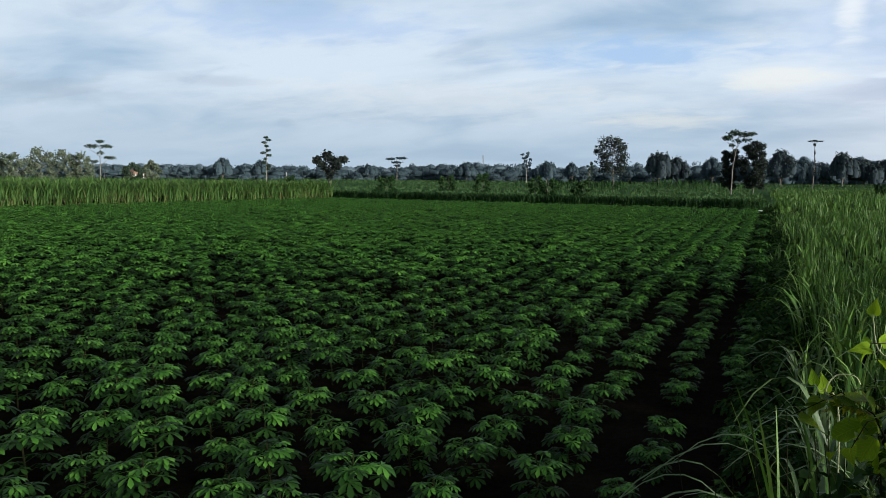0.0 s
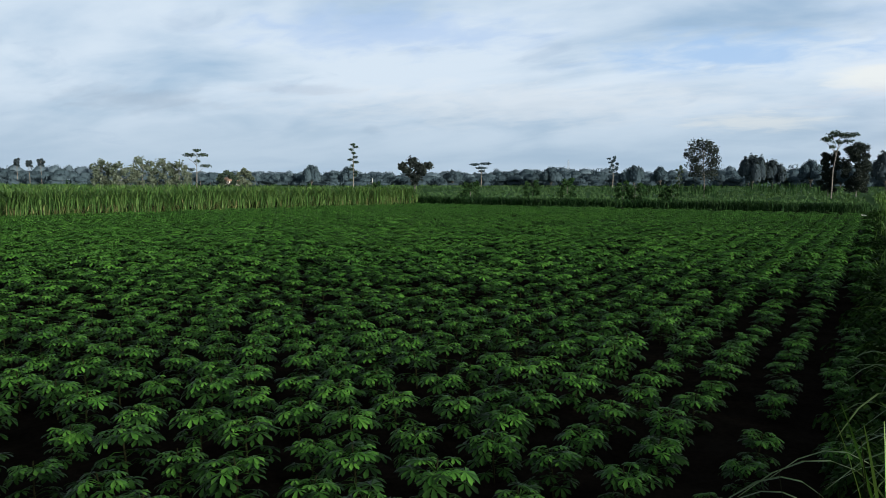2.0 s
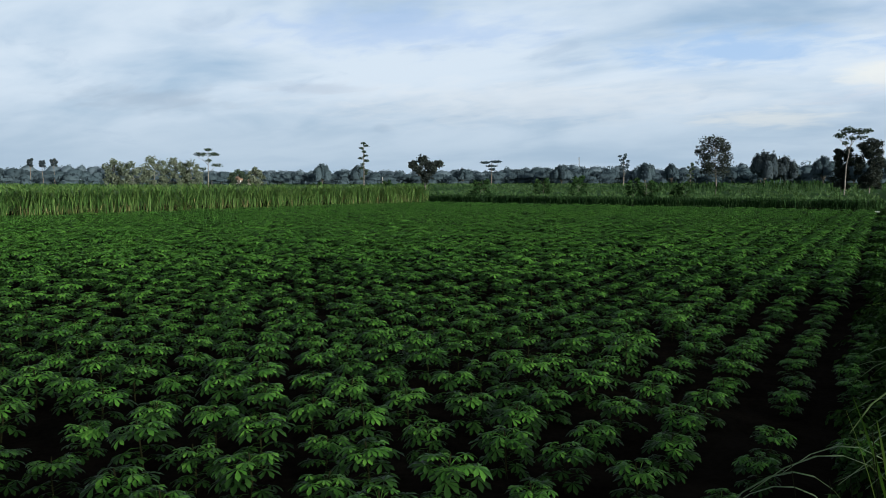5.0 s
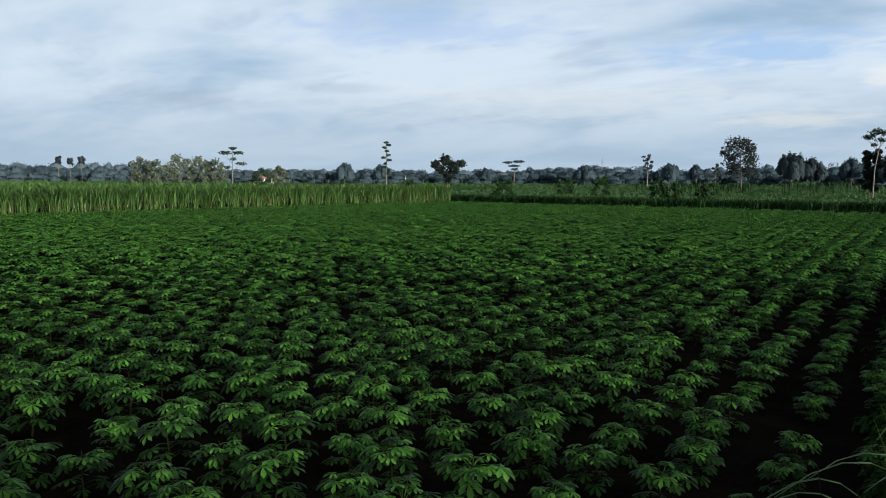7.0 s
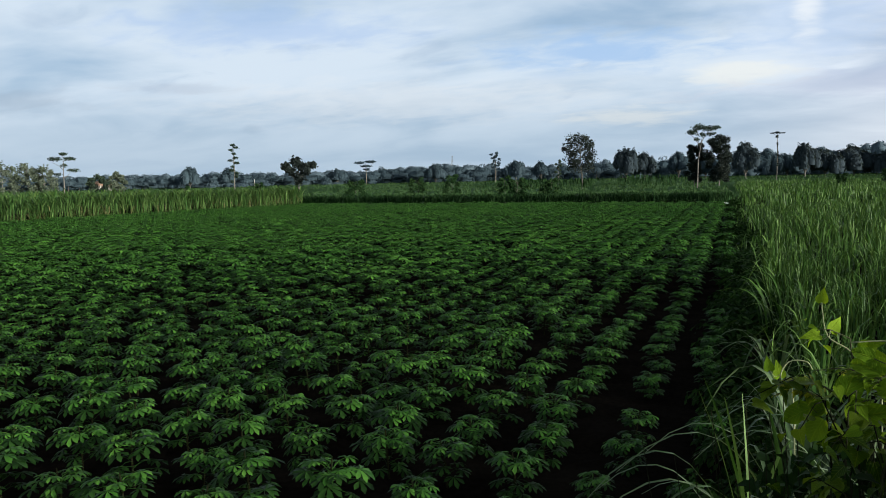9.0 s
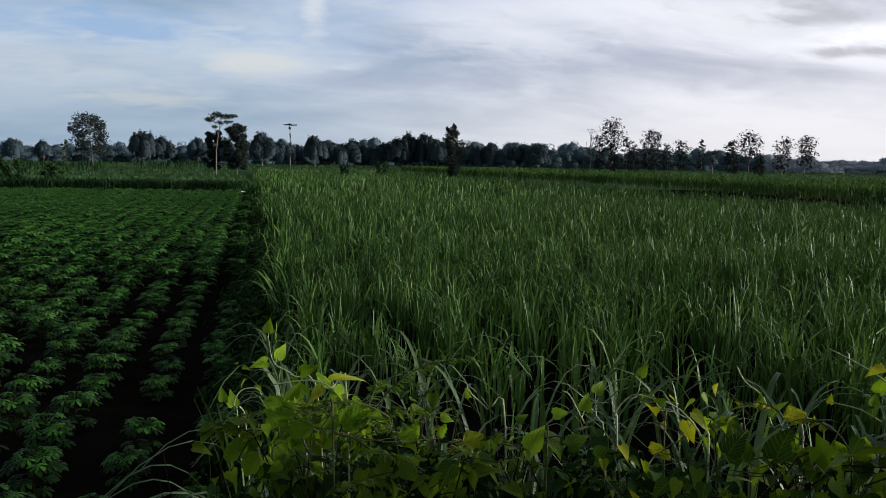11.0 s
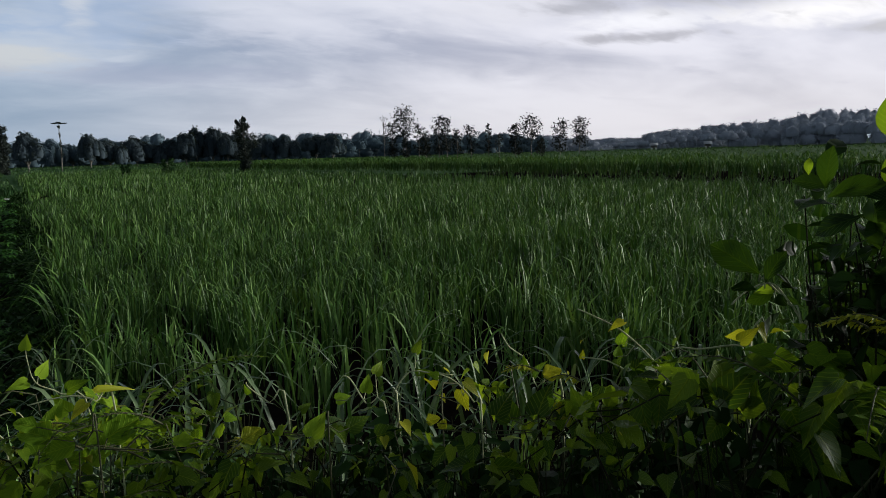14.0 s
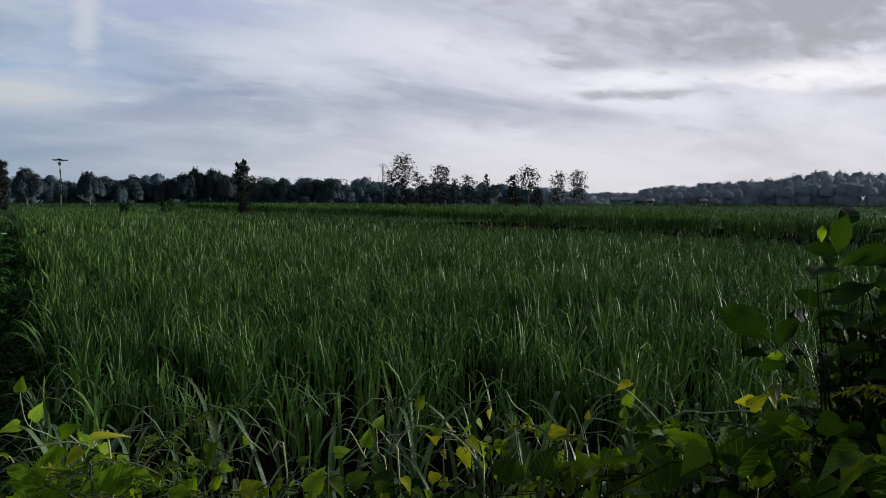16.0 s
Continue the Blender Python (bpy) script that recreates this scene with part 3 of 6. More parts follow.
def cane_stand(name, poly, height, label, leaf, front=None, dry=0.0, deep=4.0, density=9.0, top=1.3, reach=1.0, far=False, broad=1.0, skirt=0.0):
    """A block of grown cane: full plants along its open front edges, and the leafy tops behind."""
    h, straw = Heap(), Heap()
    p = []
    for (x0, y0), (x1, y1) in front:
        n = int(math.hypot(x1 - x0, y1 - y0) * deep * density)
        s, w = rng.random(n), rng.random(n) ** 1.5 * deep
        out = np.array((-(y1 - y0), x1 - x0)) / math.hypot(x1 - x0, y1 - y0)
        p.append(np.c_[x0 + (x1 - x0) * s, y0 + (y1 - y0) * s] + out * w[:, None])
    p = np.concatenate(p)
    for q, leaves, low in ((p, 4 if far else 7, skirt), (scatter(poly, top), 4, 0.45)):
        n = len(q) * leaves
        tall = np.repeat(rng.normal(height, height * .06, len(q)), leaves)
        s = rng.uniform(low, .75, n)
        b = np.c_[np.repeat(q, leaves, 0) + rng.normal(0, .12, (n, 2)), tall * s]
        high = (tall - b[:, 2]) * rng.uniform(.75, 1.08, n)
        wide = ((.10 if far else .045) if low == skirt else (.22 if far else .10)) * broad
        arc = rng.uniform(0, 6.28, n)
        dead = (rng.random(n) < dry) & (s < .42)
        for hp, pick in ((h, ~dead), (straw, dead)):
            if pick.any():
                k = pick.sum()
                drop = np.where(s[pick] < .4, .9, .3) * rng.uniform(.5, 1.2, k)
                blades(hp, b[pick], arc[pick], np.where(dead[pick], .45, 1.0) * high[pick], high[pick] * rng.uniform(.15, .6, k) * reach, wide * rng.uniform(.6, 1.3, k), 2 if far else 3, drop, 0, rng.normal(0, .6, k))
    if dry:
        n = len(p)
        q = p[::3]
        n = len(q)
        blades(straw, np.c_[q, np.zeros(n)], rng.uniform(0, 6.28, n), height * rng.uniform(.4, .65, n), .2 * rng.random(n), np.full(n, .035), 2, 0.0)
        ob = tagged(new(name, h.mesh(name, leaf)), label, "crop", kind="stuff")
        part("dry_leaves", straw.mesh("dry_leaves", M_STRAW), ob, "straw-coloured dead cane leaves and stalks")
        return ob
    return tagged(new(name, h.mesh(name, leaf)), label, "crop", kind="stuff")


build_cassava()
build_young_cane()
cane_stand("sugarcane_stand", LEFT_CANE, 2.05, "tall mature sugarcane with straw-coloured lower leaves at the field edge", M_CANE,
           [((-6, 50.5), (2, 49)), ((2, 49), (30, 43.3)), ((30, 43.3), (50, 37.9)), ((50, 37.9), (63.2, 33.5))], 0.16, 2.6, 9.0, 0.7, 2.0, False, 1.6)
# A thin strip in darkened leaf colour stands in for the shaded cane front.
cane_stand("sugarcane_stand", END_CANE, 1.12, "dark green half-grown sugarcane closing the far end of the field", M_DARKCANE,
           [((63.4, 32.8), (58, -2.6)), ((66, 56), (63.4, 32.8))], 0.0, 3.0, 12.0, 2.2, 1.5, False, 1.25, 0.25)
cane_stand("sugarcane_stand", TALL_CANE, 1.75, "taller dark sugarcane behind the young cane", M_TALLCANE,
           [((150, -36), (100, -35)), ((100, -35), (66, -38.2)), ((66, -38.2), (2.6, -37.2))], 0.0, 2.6, 6.0, 0.7, 1.4, False, 1.3, 0.3)
M_FARCROP = leafy("far_crop_leaf", (0.022, 0.052, 0.020), (0.040, 0.084, 0.032), (0.070, 0.120, 0.048), 0.6, 0.2, 0.05, 1.0)
FAR_PLOTS = [
    ("pale green sugarcane plot beyond the cassava field", M_FARCROP, 0.65, [(80, -4), (84, 62), (150, 62), (150, -5)], ((84, 62), (84, -4))),
    ("dark sugarcane plot in the distance", M_DARKCANE, 2.0, [(120, 14), (118, 32), (150, 32), (150, 14)], ((118, 32), (120, 14))),
    ("dark sugarcane plot in the distance", M_DARKCANE, 2.2, [(140, -1), (138, 12), (175, 12), (175, -1)], ((138, 12), (140, -1))),
    ("distant green crop plot before the woods", M_FARCROP, 0.9, [(150, -90), (150, 150), (270, 150), (270, -90)], ((150, 150), (150, -90))),
    ("distant green crop plot before the woods", M_FARCROP, 0.9, [(60, -240), (20, -60), (150, -60), (270, -90), (230, -220)], ((150, -76), (40, -75))),
    ("distant green crop plot before the woods", M_FARCROP, 1.6, [(0, 110), (0, 260), (150, 260), (150, 110)], ((0, 150), (150, 150))),
]
for text, leaf, high, poly, edge in FAR_PLOTS:
    cane_stand("crop_plot", poly, high, text, leaf, [edge], 0.0, 2.5, 2.0, 0.35 if poly[0][0] == 80 else 0.09, 1.0, True)
cane_stand("crop_plot", [(62, -3.2), (67.6, 33), (74.5, 60), (84, 60), (80, -3.8)], 0.85, "pale green crop plot behind the dark cane strip", M_FARCROP, [((74.5, 60), (62, -3.2))], 0.0, 2.5, 3.0, 1.6, 1.0, True, 0.7)

# ---- trees ----
def polar(bearing, distance, z=0.0):
    a = radians(bearing)
    return (distance * math.sin(a), distance * math.cos(a), z)


LEAF_V = np.array([(0, 0, 0), (.5, .32, .08), (1, 0, 0), (.5, -.32, .08)]) - (.5, 0, 0)
LEAF_F = [np.array([(0, 2, 1), (0, 3, 2)])]


def clump(heap, centre, radii, n, size, r):
    """Leaves through a ragged ball, thicker towards its shell."""
    d = r.normal(0, 1, (n, 3))
    d /= np.linalg.norm(d, axis=1)[:, None]
    loc = np.asarray(centre) + d * (r.random(n) ** .4)[:, None] * np.asarray(radii) * r.uniform(.7, 1.12, n)[:, None]
    heap.stamp(LEAF_V, LEAF_F, turns(r.uniform(0, 6.28, n), r.normal(.2, .6, n), r.normal(0, .6, n), size * r.uniform(.6, 1.4, n)), loc)


def shell(heap, centre, radii, n, size, r):
    """Leaves that lie along the upper skin of a ragged dome, a few of them within it."""
    d = r.normal(0, 1, (n, 3))
    d /= np.linalg.norm(d, axis=1)[:, None]
    d[:, 2] = np.where(d[:, 2] < -.35, -d[:, 2], d[:, 2])
    lump = 1 + .13 * np.sin(5 * d[:, 0] + 2.1 * centre[0]) * np.sin(4 * d[:, 1] + centre[1]) + .08 * np.sin(11 * d[:, 2] + 7 * d[:, 0] + centre[0])
    loc = np.asarray(centre) + d * (lump * r.uniform(.86, 1.07, n))[:, None] * np.asarray(radii)
    yaw = np.arctan2(d[:, 1], d[:, 0])
    heap.stamp(LEAF_V, LEAF_F, turns(yaw + r.normal(0, .5, n), 1.4 - np.arcsin(np.clip(d[:, 2], -1, 1)) * .85 + r.normal(0, .22, n), r.normal(0, .25, n), size * r.uniform(.6, 1.4, n)), loc)


def core(heap, centre, radii):
    """The closed lumpy mass of foliage inside a far crown."""
    lat, lon = np.meshgrid(np.linspace(-.5, 1.5, 6), np.arange(9) * 2 * math.pi / 9, indexing="ij")
    d = np.stack([np.cos(lat) * np.cos(lon), np.cos(lat) * np.sin(lon), np.sin(lat)], -1).reshape(-1, 3)
    lump = 1 + .13 * np.sin(5 * d[:, 0] + 2.1 * centre[0]) * np.sin(4 * d[:, 1] + centre[1]) + .08 * np.sin(11 * d[:, 2] + 7 * d[:, 0] + centre[0])
    f = [(i * 9 + j, i * 9 + (j + 1) % 9, (i + 1) * 9 + (j + 1) % 9, (i + 1) * 9 + j) for i in range(5) for j in range(9)]
    heap.add(np.asarray(centre) + d * .90 * lump[:, None] * np.asarray(radii), np.array(f))


def dome_tree(bearing, distance, label, height, width, low, leaf, seed, size=.6, lumps=11):
    """A full-crowned broad tree: a short trunk, rising limbs and overlapping domes of leaves down to a share of its height."""
    r = np.random.default_rng(seed)
    limbs, domes = [], []
    for i in range(lumps):
        a, s = i * 2.4 + r.normal(0, .3), (0 if i == 0 else math.sqrt(i / lumps))
        x, y = width * .40 * s * math.cos(a), width * .40 * s * math.sin(a)
        rad = width * r.uniform(.13, .25)
        top = height * (1 - .45 * s * s * r.uniform(.3, 1.2))
        tall = (top - height * low) * r.uniform(.36, .6)
        domes.append(((x, y, top - tall), (rad, rad, tall)))
        limbs.append(((0, 0, height * max(low * .7, .12)), (x, y, top - tall * .6), .02 * height))
    ob = tagged(new("tree"), label, "tree")
    ob.location = polar(bearing, distance)
    ob.rotation_euler = (0, 0, -radians(bearing))
    h = Heap()
    tube(h, [(0, 0, -.2), (r.normal(0, .1), 0, height * .3), (0, 0, height * .7)], [.022 * height, .018 * height, .008 * height], 7)
    part("trunk", h.mesh("trunk", M_BARK, True), ob)
    for a, b, rad in limbs:
        h = Heap()
        tube(h, [a, (np.array(a) + b) / 2 + (0, 0, .3), b], [rad * .6, rad * .4, rad * .15], 5)
        part("limb", h.mesh("limb", M_BARK, True), ob)
    h = Heap()
    for c, rad in domes:
        core(h, c, rad)
        shell(h, c, rad, int(34 * (rad[0] * rad[2] * 2 + rad[0] ** 2) / size ** 2 / 7) + 50, size, r)
    part("crown", h.mesh("crown", leaf), ob)
    return ob


def tree(name, bearing, distance, label, trunk, limbs, clumps, leaf, bark, seed, leaf_size, category="tree", scale=1.0):
    """trunk: points and radii; limbs: from, to, radius; clumps: centre, radii, leaves; all from the foot of the tree."""
    r = np.random.default_rng(seed)
    ob = new(name)
    near = .833 if distance < 160 else 1.0
    ob.location = polar(bearing, distance * near)
    ob.rotation_euler = (0, 0, -radians(bearing))
    ob.scale = (scale * near,) * 3
    tagged(ob, label, category)
    h = Heap()
    tube(h, trunk[0], trunk[1], 7)
    part("trunk", h.mesh("trunk", bark, True), ob)
    for a, b, rad in limbs:
        a, b = np.array(a, float), np.array(b, float)
        mid = (a + b) / 2 + r.normal(0, .06, 3) * np.linalg.norm(b - a) + (0, 0, .06 * np.linalg.norm(b - a))
        h = Heap()
        tube(h, [a, mid, b], [rad, rad * .7, rad * .25], 5)
        part("limb", h.mesh("limb", bark, True), ob)
    h = Heap()
    for c, rad, n in clumps:
        clump(h, c, rad, n, leaf_size, r)
    part("crown", h.mesh("crown", leaf), ob)
    return ob


def auto_tree(name, bearing, distance, label, height, width, bare, leaf, bark, seed, leaf_size=.35, lumps=14, leaves=120, lean=0.0, oval=1.0, thick=None, spread=1.0):
    """A tree with a trunk bare up to a share of its height and a crown of lumps."""
    r = np.random.default_rng(seed)
    thick = thick or .018 * height
    top = height * .92
    xs = [lean * s + r.normal(0, .01 * height) * (s > 0) for s in (0, .3, .6, 1)]
    pts = [(x, 0, top * s) for x, s in zip(xs, (0, .3, .6, 1))]
    limbs, clumps = [], []
    for i in range(lumps):
        s = (i + .5) / lumps
        z = height * (bare + (.95 - bare) * s)
        ring = .38 + .62 * math.sin(math.pi * min(1, .12 + .74 * s ** oval))
        a = i * 2.4 + r.normal(0, .3)
        rad = width / 2 * ring * r.uniform(.45, .95)
        cx = float(np.interp(z, [p[2] for p in pts], [p[0] for p in pts]))
        c = (cx + rad * math.cos(a), rad * math.sin(a), z)
        size = width * r.uniform(.14, .23) * spread
        clumps.append((c, (size, size, size * .8), leaves))
        limbs.append(((cx, 0, max(z - height * .12, height * bare * .8)), c, thick * .3))
    return tree(name, bearing, distance, label, (pts, [thick, thick * .8, thick * .55, thick * .15]), limbs, clumps, leaf, bark, seed, leaf_size)


M_BUSH = leafy("dark_bush_leaf", (0.010, 0.028, 0.010), (0.018, 0.046, 0.016), (0.036, 0.074, 0.024), 0.65, 0.12, 0.05, 1.0)
# Large dark leaves, darkened further in colour to look backlit.
M_ROWLEAF = leafy("dark_large_leaf", (0.010, 0.012, 0.012), (0.016, 0.019, 0.018), (0.026, 0.030, 0.026), 0.7, 0.10, 0.06, 0.5)
# Haze is coloured into these far leaves too, stronger in the back row.
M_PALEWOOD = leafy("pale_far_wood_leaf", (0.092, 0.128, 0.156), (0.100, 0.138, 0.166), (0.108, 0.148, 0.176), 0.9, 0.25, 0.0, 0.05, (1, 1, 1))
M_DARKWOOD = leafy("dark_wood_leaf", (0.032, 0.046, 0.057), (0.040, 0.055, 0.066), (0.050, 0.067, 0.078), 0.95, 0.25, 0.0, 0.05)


def build_trees():
    # slim feathery tree
    tree("tree", 46.3, 150, "slim tree with flat feathery tiers above the cane", ([(0, 0, 0), (.1, 0, 4), (.2, 0, 8.6)], [.12, .09, .03]),
         [((.1, 0, 4.5), (1.4, 0, 5.6), .06), ((.1, 0, 6), (-1.6, .3, 7.4), .06), ((.2, 0, 7.5), (1.5, -.3, 8.2), .05)],
         [((-1.2, .2, 8.0), (1.4, 1, .45), 260), ((1.3, -.2, 8.0), (1.2, 1, .4), 220), ((.2, 0, 8.9), (.9, .9, .35), 160), ((1.8, 0, 5.9), (1.3, .9, .4), 200), ((-.9, 0, 5.2), (.9, .7, .4), 110), ((.3, .2, 6.8), (.7, .7, .4), 90)],
         M_TREE, M_PALEBARK, 21, .30, scale=.95)
    # tall pollarded pole with tufts
    tufts = [(0, .45, 10.3), (.3, .5, 9.8), (-.2, .4, 9.3), (.1, .35, 8.6), (.25, .5, 7.8), (-.3, .5, 7.3), (.35, .45, 6.8), (-.1, .35, 6.1), (-.2, .5, 5.4), (.3, .4, 4.8), (.25, .35, 4.2), (-.2, .35, 3.2)]
    tree("tree", 57.3, 150, "tall narrow pole-like tree with separate leaf tufts", ([(0, 0, 0), (.1, 0, 5), (0, 0, 10.4)], [.13, .10, .04]),
         [((0, 0, z - .4), (x * 2, 0, z), .03) for x, w, z in tufts], [((x * 1.8, 0, z), (w * 1.3, w * 1.3, .30), 110) for x, w, z in tufts], M_TREE, M_PALEBARK, 22, .28, scale=.95)
    # dark vase-shaped bushy tree
    tree("tree", 61.8, 150, "low dark bushy tree with a flaring crown", ([(0, 0, 0), (0, 0, 2), (.1, 0, 5)], [.22, .18, .08]),
         [((0, 0, 2), (-2.6, 0, 5.8), .1), ((0, 0, 2), (2.6, 0, 6.2), .1), ((0, 0, 3), (-.4, .5, 7), .08)],
         [((-.5, 0, 7.0), (1.3, 1.2, 1.1), 300), ((-2.4, 0, 5.9), (1.1, 1, .9), 220), ((2.6, .3, 6.1), (1.3, 1, .8), 240), ((1.5, 0, 5.0), (1.3, 1.2, 1.0), 260), ((-1.2, 0, 5.0), (1.2, 1.1, 1.1), 260), ((.2, 0, 3.8), (1.5, 1.3, 1.2), 320), ((0, 0, 2.6), (.8, .8, .8), 140), ((.6, .3, 6.0), (1.2, 1.1, 1), 240)],
         M_TEAK, M_BARK, 23, .58, scale=.95)
    # rounded tree with gaps
    auto_tree("tree", 82.5, 150, "round-crowned tree with sky showing through its foliage", 10.6, 6.6, .36, M_TEAK, M_BARK, 24, .36, 28, 150, -.3, 1.0, .16)
    # grove of three at the field corner
    tree("tree", 90.8, 150, "pale-stemmed tree with a flat spreading top", ([(-.9, 0, 0), (-.8, 0, 5), (.1, 0, 11)], [.13, .10, .04]),
         [((-.5, 0, 8), (-2.8, 0, 10.8), .06), ((-.3, 0, 8.5), (2.6, 0, 11.2), .06), ((-.4, 0, 7.5), (-1.5, 0, 9.5), .05)],
         [((-1.9, 0, 10.6), (1.3, 1.1, .6), 220), ((-.8, .2, 11.5), (1.3, 1.1, .7), 260), ((.9, 0, 11.2), (1.4, 1.1, .6), 250), ((2.2, 0, 11.3), (1.1, 1, .5), 170), ((0, 0, 10.0), (1.2, 1, .5), 120), ((1.5, 0, 10.2), (1.0, 1, .4), 110), ((-1.0, 0, 9.2), (.7, .7, .4), 70)],
         M_TREE, M_PALEBARK, 25, .34, scale=.96)
    auto_tree("tree", 90.3, 154, "dark bushy tree beside pale stems", 8.4, 3.4, .16, M_TEAK, M_PALEBARK, 26, .34, 22, 330, thick=.09, spread=1.2)
    auto_tree("tree", 91.9, 152, "dark full tree with a pale stem at the field corner", 9.6, 4.4, .14, M_TEAK, M_PALEBARK, 27, .34, 28, 340, thick=.1, spread=1.2)
    # umbrella on a bare dark pole
    tree("tree", 95.55, 210, "bare dark pole tree with a small flat umbrella top", ([(0, 0, 0), (.2, 0, 6), (0, 0, 11.6)], [.15, .12, .06]),
         [((0, 0, 10.8), (-1.2, 0, 11.6), .04), ((0, 0, 10.8), (1.5, 0, 11.5), .04)],
         [((-.6, 0, 11.5), (1.1, .8, .10), 110), ((.8, 0, 11.45), (1.2, .8, .10), 120), ((.1, 0, 11.7), (.6, .5, .12), 60), ((0, 0, 10.6), (.35, .35, .4), 60), ((.1, 0, 8.6), (.25, .25, .8), 60), ((.2, 0, 6.5), (.3, .3, 1), 60), ((.25, 0, 4.2), (.4, .4, 1.2), 90)],
         M_TEAK, M_BARK, 28, .36)
    # column
    q = np.random.default_rng(29)
    tufts = [(q.normal(0, .55), q.normal(0, .4), z) for z in np.linspace(1.0, 9.6, 22)] + [(-.95, 0, 9.3), (.35, 0, 9.9), (.0, 0, 10.1)]
    tree("tree", 107.45, 132, "dark columnar tree with upright tufts", ([(0, 0, -.2), (.1, 0, 5), (0, 0, 9.8)], [.2, .15, .05]),
         [((0, 0, max(z - .9, .3)), (x, y, z), .04) for x, y, z in tufts[::2]], [((x, y, z), ((1.2, 1.15, .9) if .08 * abs(z - 4.8) < .3 else (.8, .8, .9) if z < 9.7 and abs(x) < .9 else (.22, .22, .5)), 220) for x, y, z in tufts], M_TEAK, M_BARK, 29, .33, scale=.9)
    # bare twiggy tree at the head of the thin row
    twigs = [((q.normal(0, .1), 0, z), (q.normal(0, .7) + .1 * (z - 5), q.normal(0, .5), z + q.uniform(1.6, 3.4)), .05) for z in np.linspace(3.2, 9.6, 20)]
    tree("tree", 117.35, 207, "bare grey tree with thin upright twigs", ([(0, 0, 0), (.15, 0, 5), (-.1, 0, 12)], [.15, .11, .03]), twigs,
         [(b, (.35, .35, .3), 5) for a, b, w in twigs], M_TEAK, M_PALEBARK, 30, .3)
    # row of thin trees
    row = ((117.95, 10.3, 3.0, .12, 16, 60), (118.8, 14.5, 5.6, .45, 20, 60), (118.95, 8.0, 2.4, .10, 12, 60), (119.9, 9.8, 2.3, .15, 12, 50), (120.4, 7.6, 2.6, .12, 12, 60), (121.35, 11.6, 3.4, .15, 18, 52), (121.95, 11.2, 3.0, .20, 16, 52),
           (122.7, 7.8, 2.9, .25, 12, 50), (123.7, 8.8, 3.0, .15, 13, 50), (125.0, 9.2, 1.7, .15, 12, 34), (125.75, 6.6, 2.2, .45, 7, 26), (126.95, 8.9, 2.9, .10, 16, 60), (128.1, 10.9, 5.6, .42, 20, 52), (128.8, 4.8, 2.4, .10, 9, 60),
           (130.2, 9.5, 3.8, .18, 16, 50), (131.55, 10.1, 4.0, .30, 18, 56))
    for i, (b, hgt, w, bare, lumps, n) in enumerate(row):
        auto_tree("tree", b, 205 + 5 * math.sin(i * 2.1), "thin dark tree with ragged tufts of large leaves", hgt, w, bare, M_ROWLEAF, M_BARK, 41 + i, .50, int(lumps * 1.4), int(n * .62), 0, .9, .12, 1.9)
    # pale flowering thicket at the edge of the cane
    for i, (b, d, hgt, w) in enumerate(((40.2, 190, 7.0, 5.5), (41.4, 186, 6.2, 6), (42.8, 188, 7.6, 6.5), (44.2, 190, 7.2, 7), (45.2, 188, 6.6, 6), (49.6, 190, 5.2, 4), (48.4, 185, 4.6, 4))):
        auto_tree("tree", b, d, "spreading tree with pale silvery foliage", hgt, w, .1, M_PALE if i < 6 else M_TREE, M_PALEBARK, 60 + i, .5, 16, 110, 0, .8)
    # flat-topped trees and slim ones before the woods
    tree("tree", 66.7, 300, "distant flat-topped tree standing before the woods", ([(0, 0, 0), (.1, 0, 5), (0, 0, 8.4)], [.22, .16, .06]),
         [((0, 0, 5), (-2.6, 0, 8.2), .08), ((0, 0, 5), (2.8, 0, 8.4), .08)], [((-2.2, 0, 8.5), (2.2, 1.6, .5), 240), ((1.9, .3, 8.8), (2.4, 1.6, .5), 260), ((0, 0, 7.2), (2.4, 1.6, .4), 200), ((.2, .4, 6.0), (1.5, 1.2, .5), 90)], M_WOOD, M_BARK, 81, .6)
    auto_tree("tree", 76.2, 220, "slim pale tree with thin foliage before the woods", 9.4, 3.4, .45, M_WOOD, M_PALEBARK, 82, .5, 14, 36, 0, .9)
    auto_tree("tree", 80.8, 200, "slim dark tree with a small crown", 6.4, 1.8, .2, M_TREE, M_BARK, 84, .4, 12, 60, 0, .9)
    for i, b in enumerate((35.2, 35.9, 36.6)):
        auto_tree("tree", b, 330, "tall tufted palm-like tree over the far woods", 10.6 - .5 * (i % 2), 2.6, .72, M_DARKWOOD, M_BARK, 90 + i, .7, 9, 90, 0, .9)
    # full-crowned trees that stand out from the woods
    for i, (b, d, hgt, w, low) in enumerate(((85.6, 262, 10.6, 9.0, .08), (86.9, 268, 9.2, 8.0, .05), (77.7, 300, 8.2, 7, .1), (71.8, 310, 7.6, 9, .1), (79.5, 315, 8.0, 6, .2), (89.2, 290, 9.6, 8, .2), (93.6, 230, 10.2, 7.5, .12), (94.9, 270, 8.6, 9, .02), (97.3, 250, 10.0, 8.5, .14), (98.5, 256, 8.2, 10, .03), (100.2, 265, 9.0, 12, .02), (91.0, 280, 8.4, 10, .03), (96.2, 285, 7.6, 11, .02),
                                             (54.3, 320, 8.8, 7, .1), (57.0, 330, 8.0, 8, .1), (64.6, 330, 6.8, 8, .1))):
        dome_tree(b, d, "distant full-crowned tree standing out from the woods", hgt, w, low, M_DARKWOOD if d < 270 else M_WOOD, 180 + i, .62)
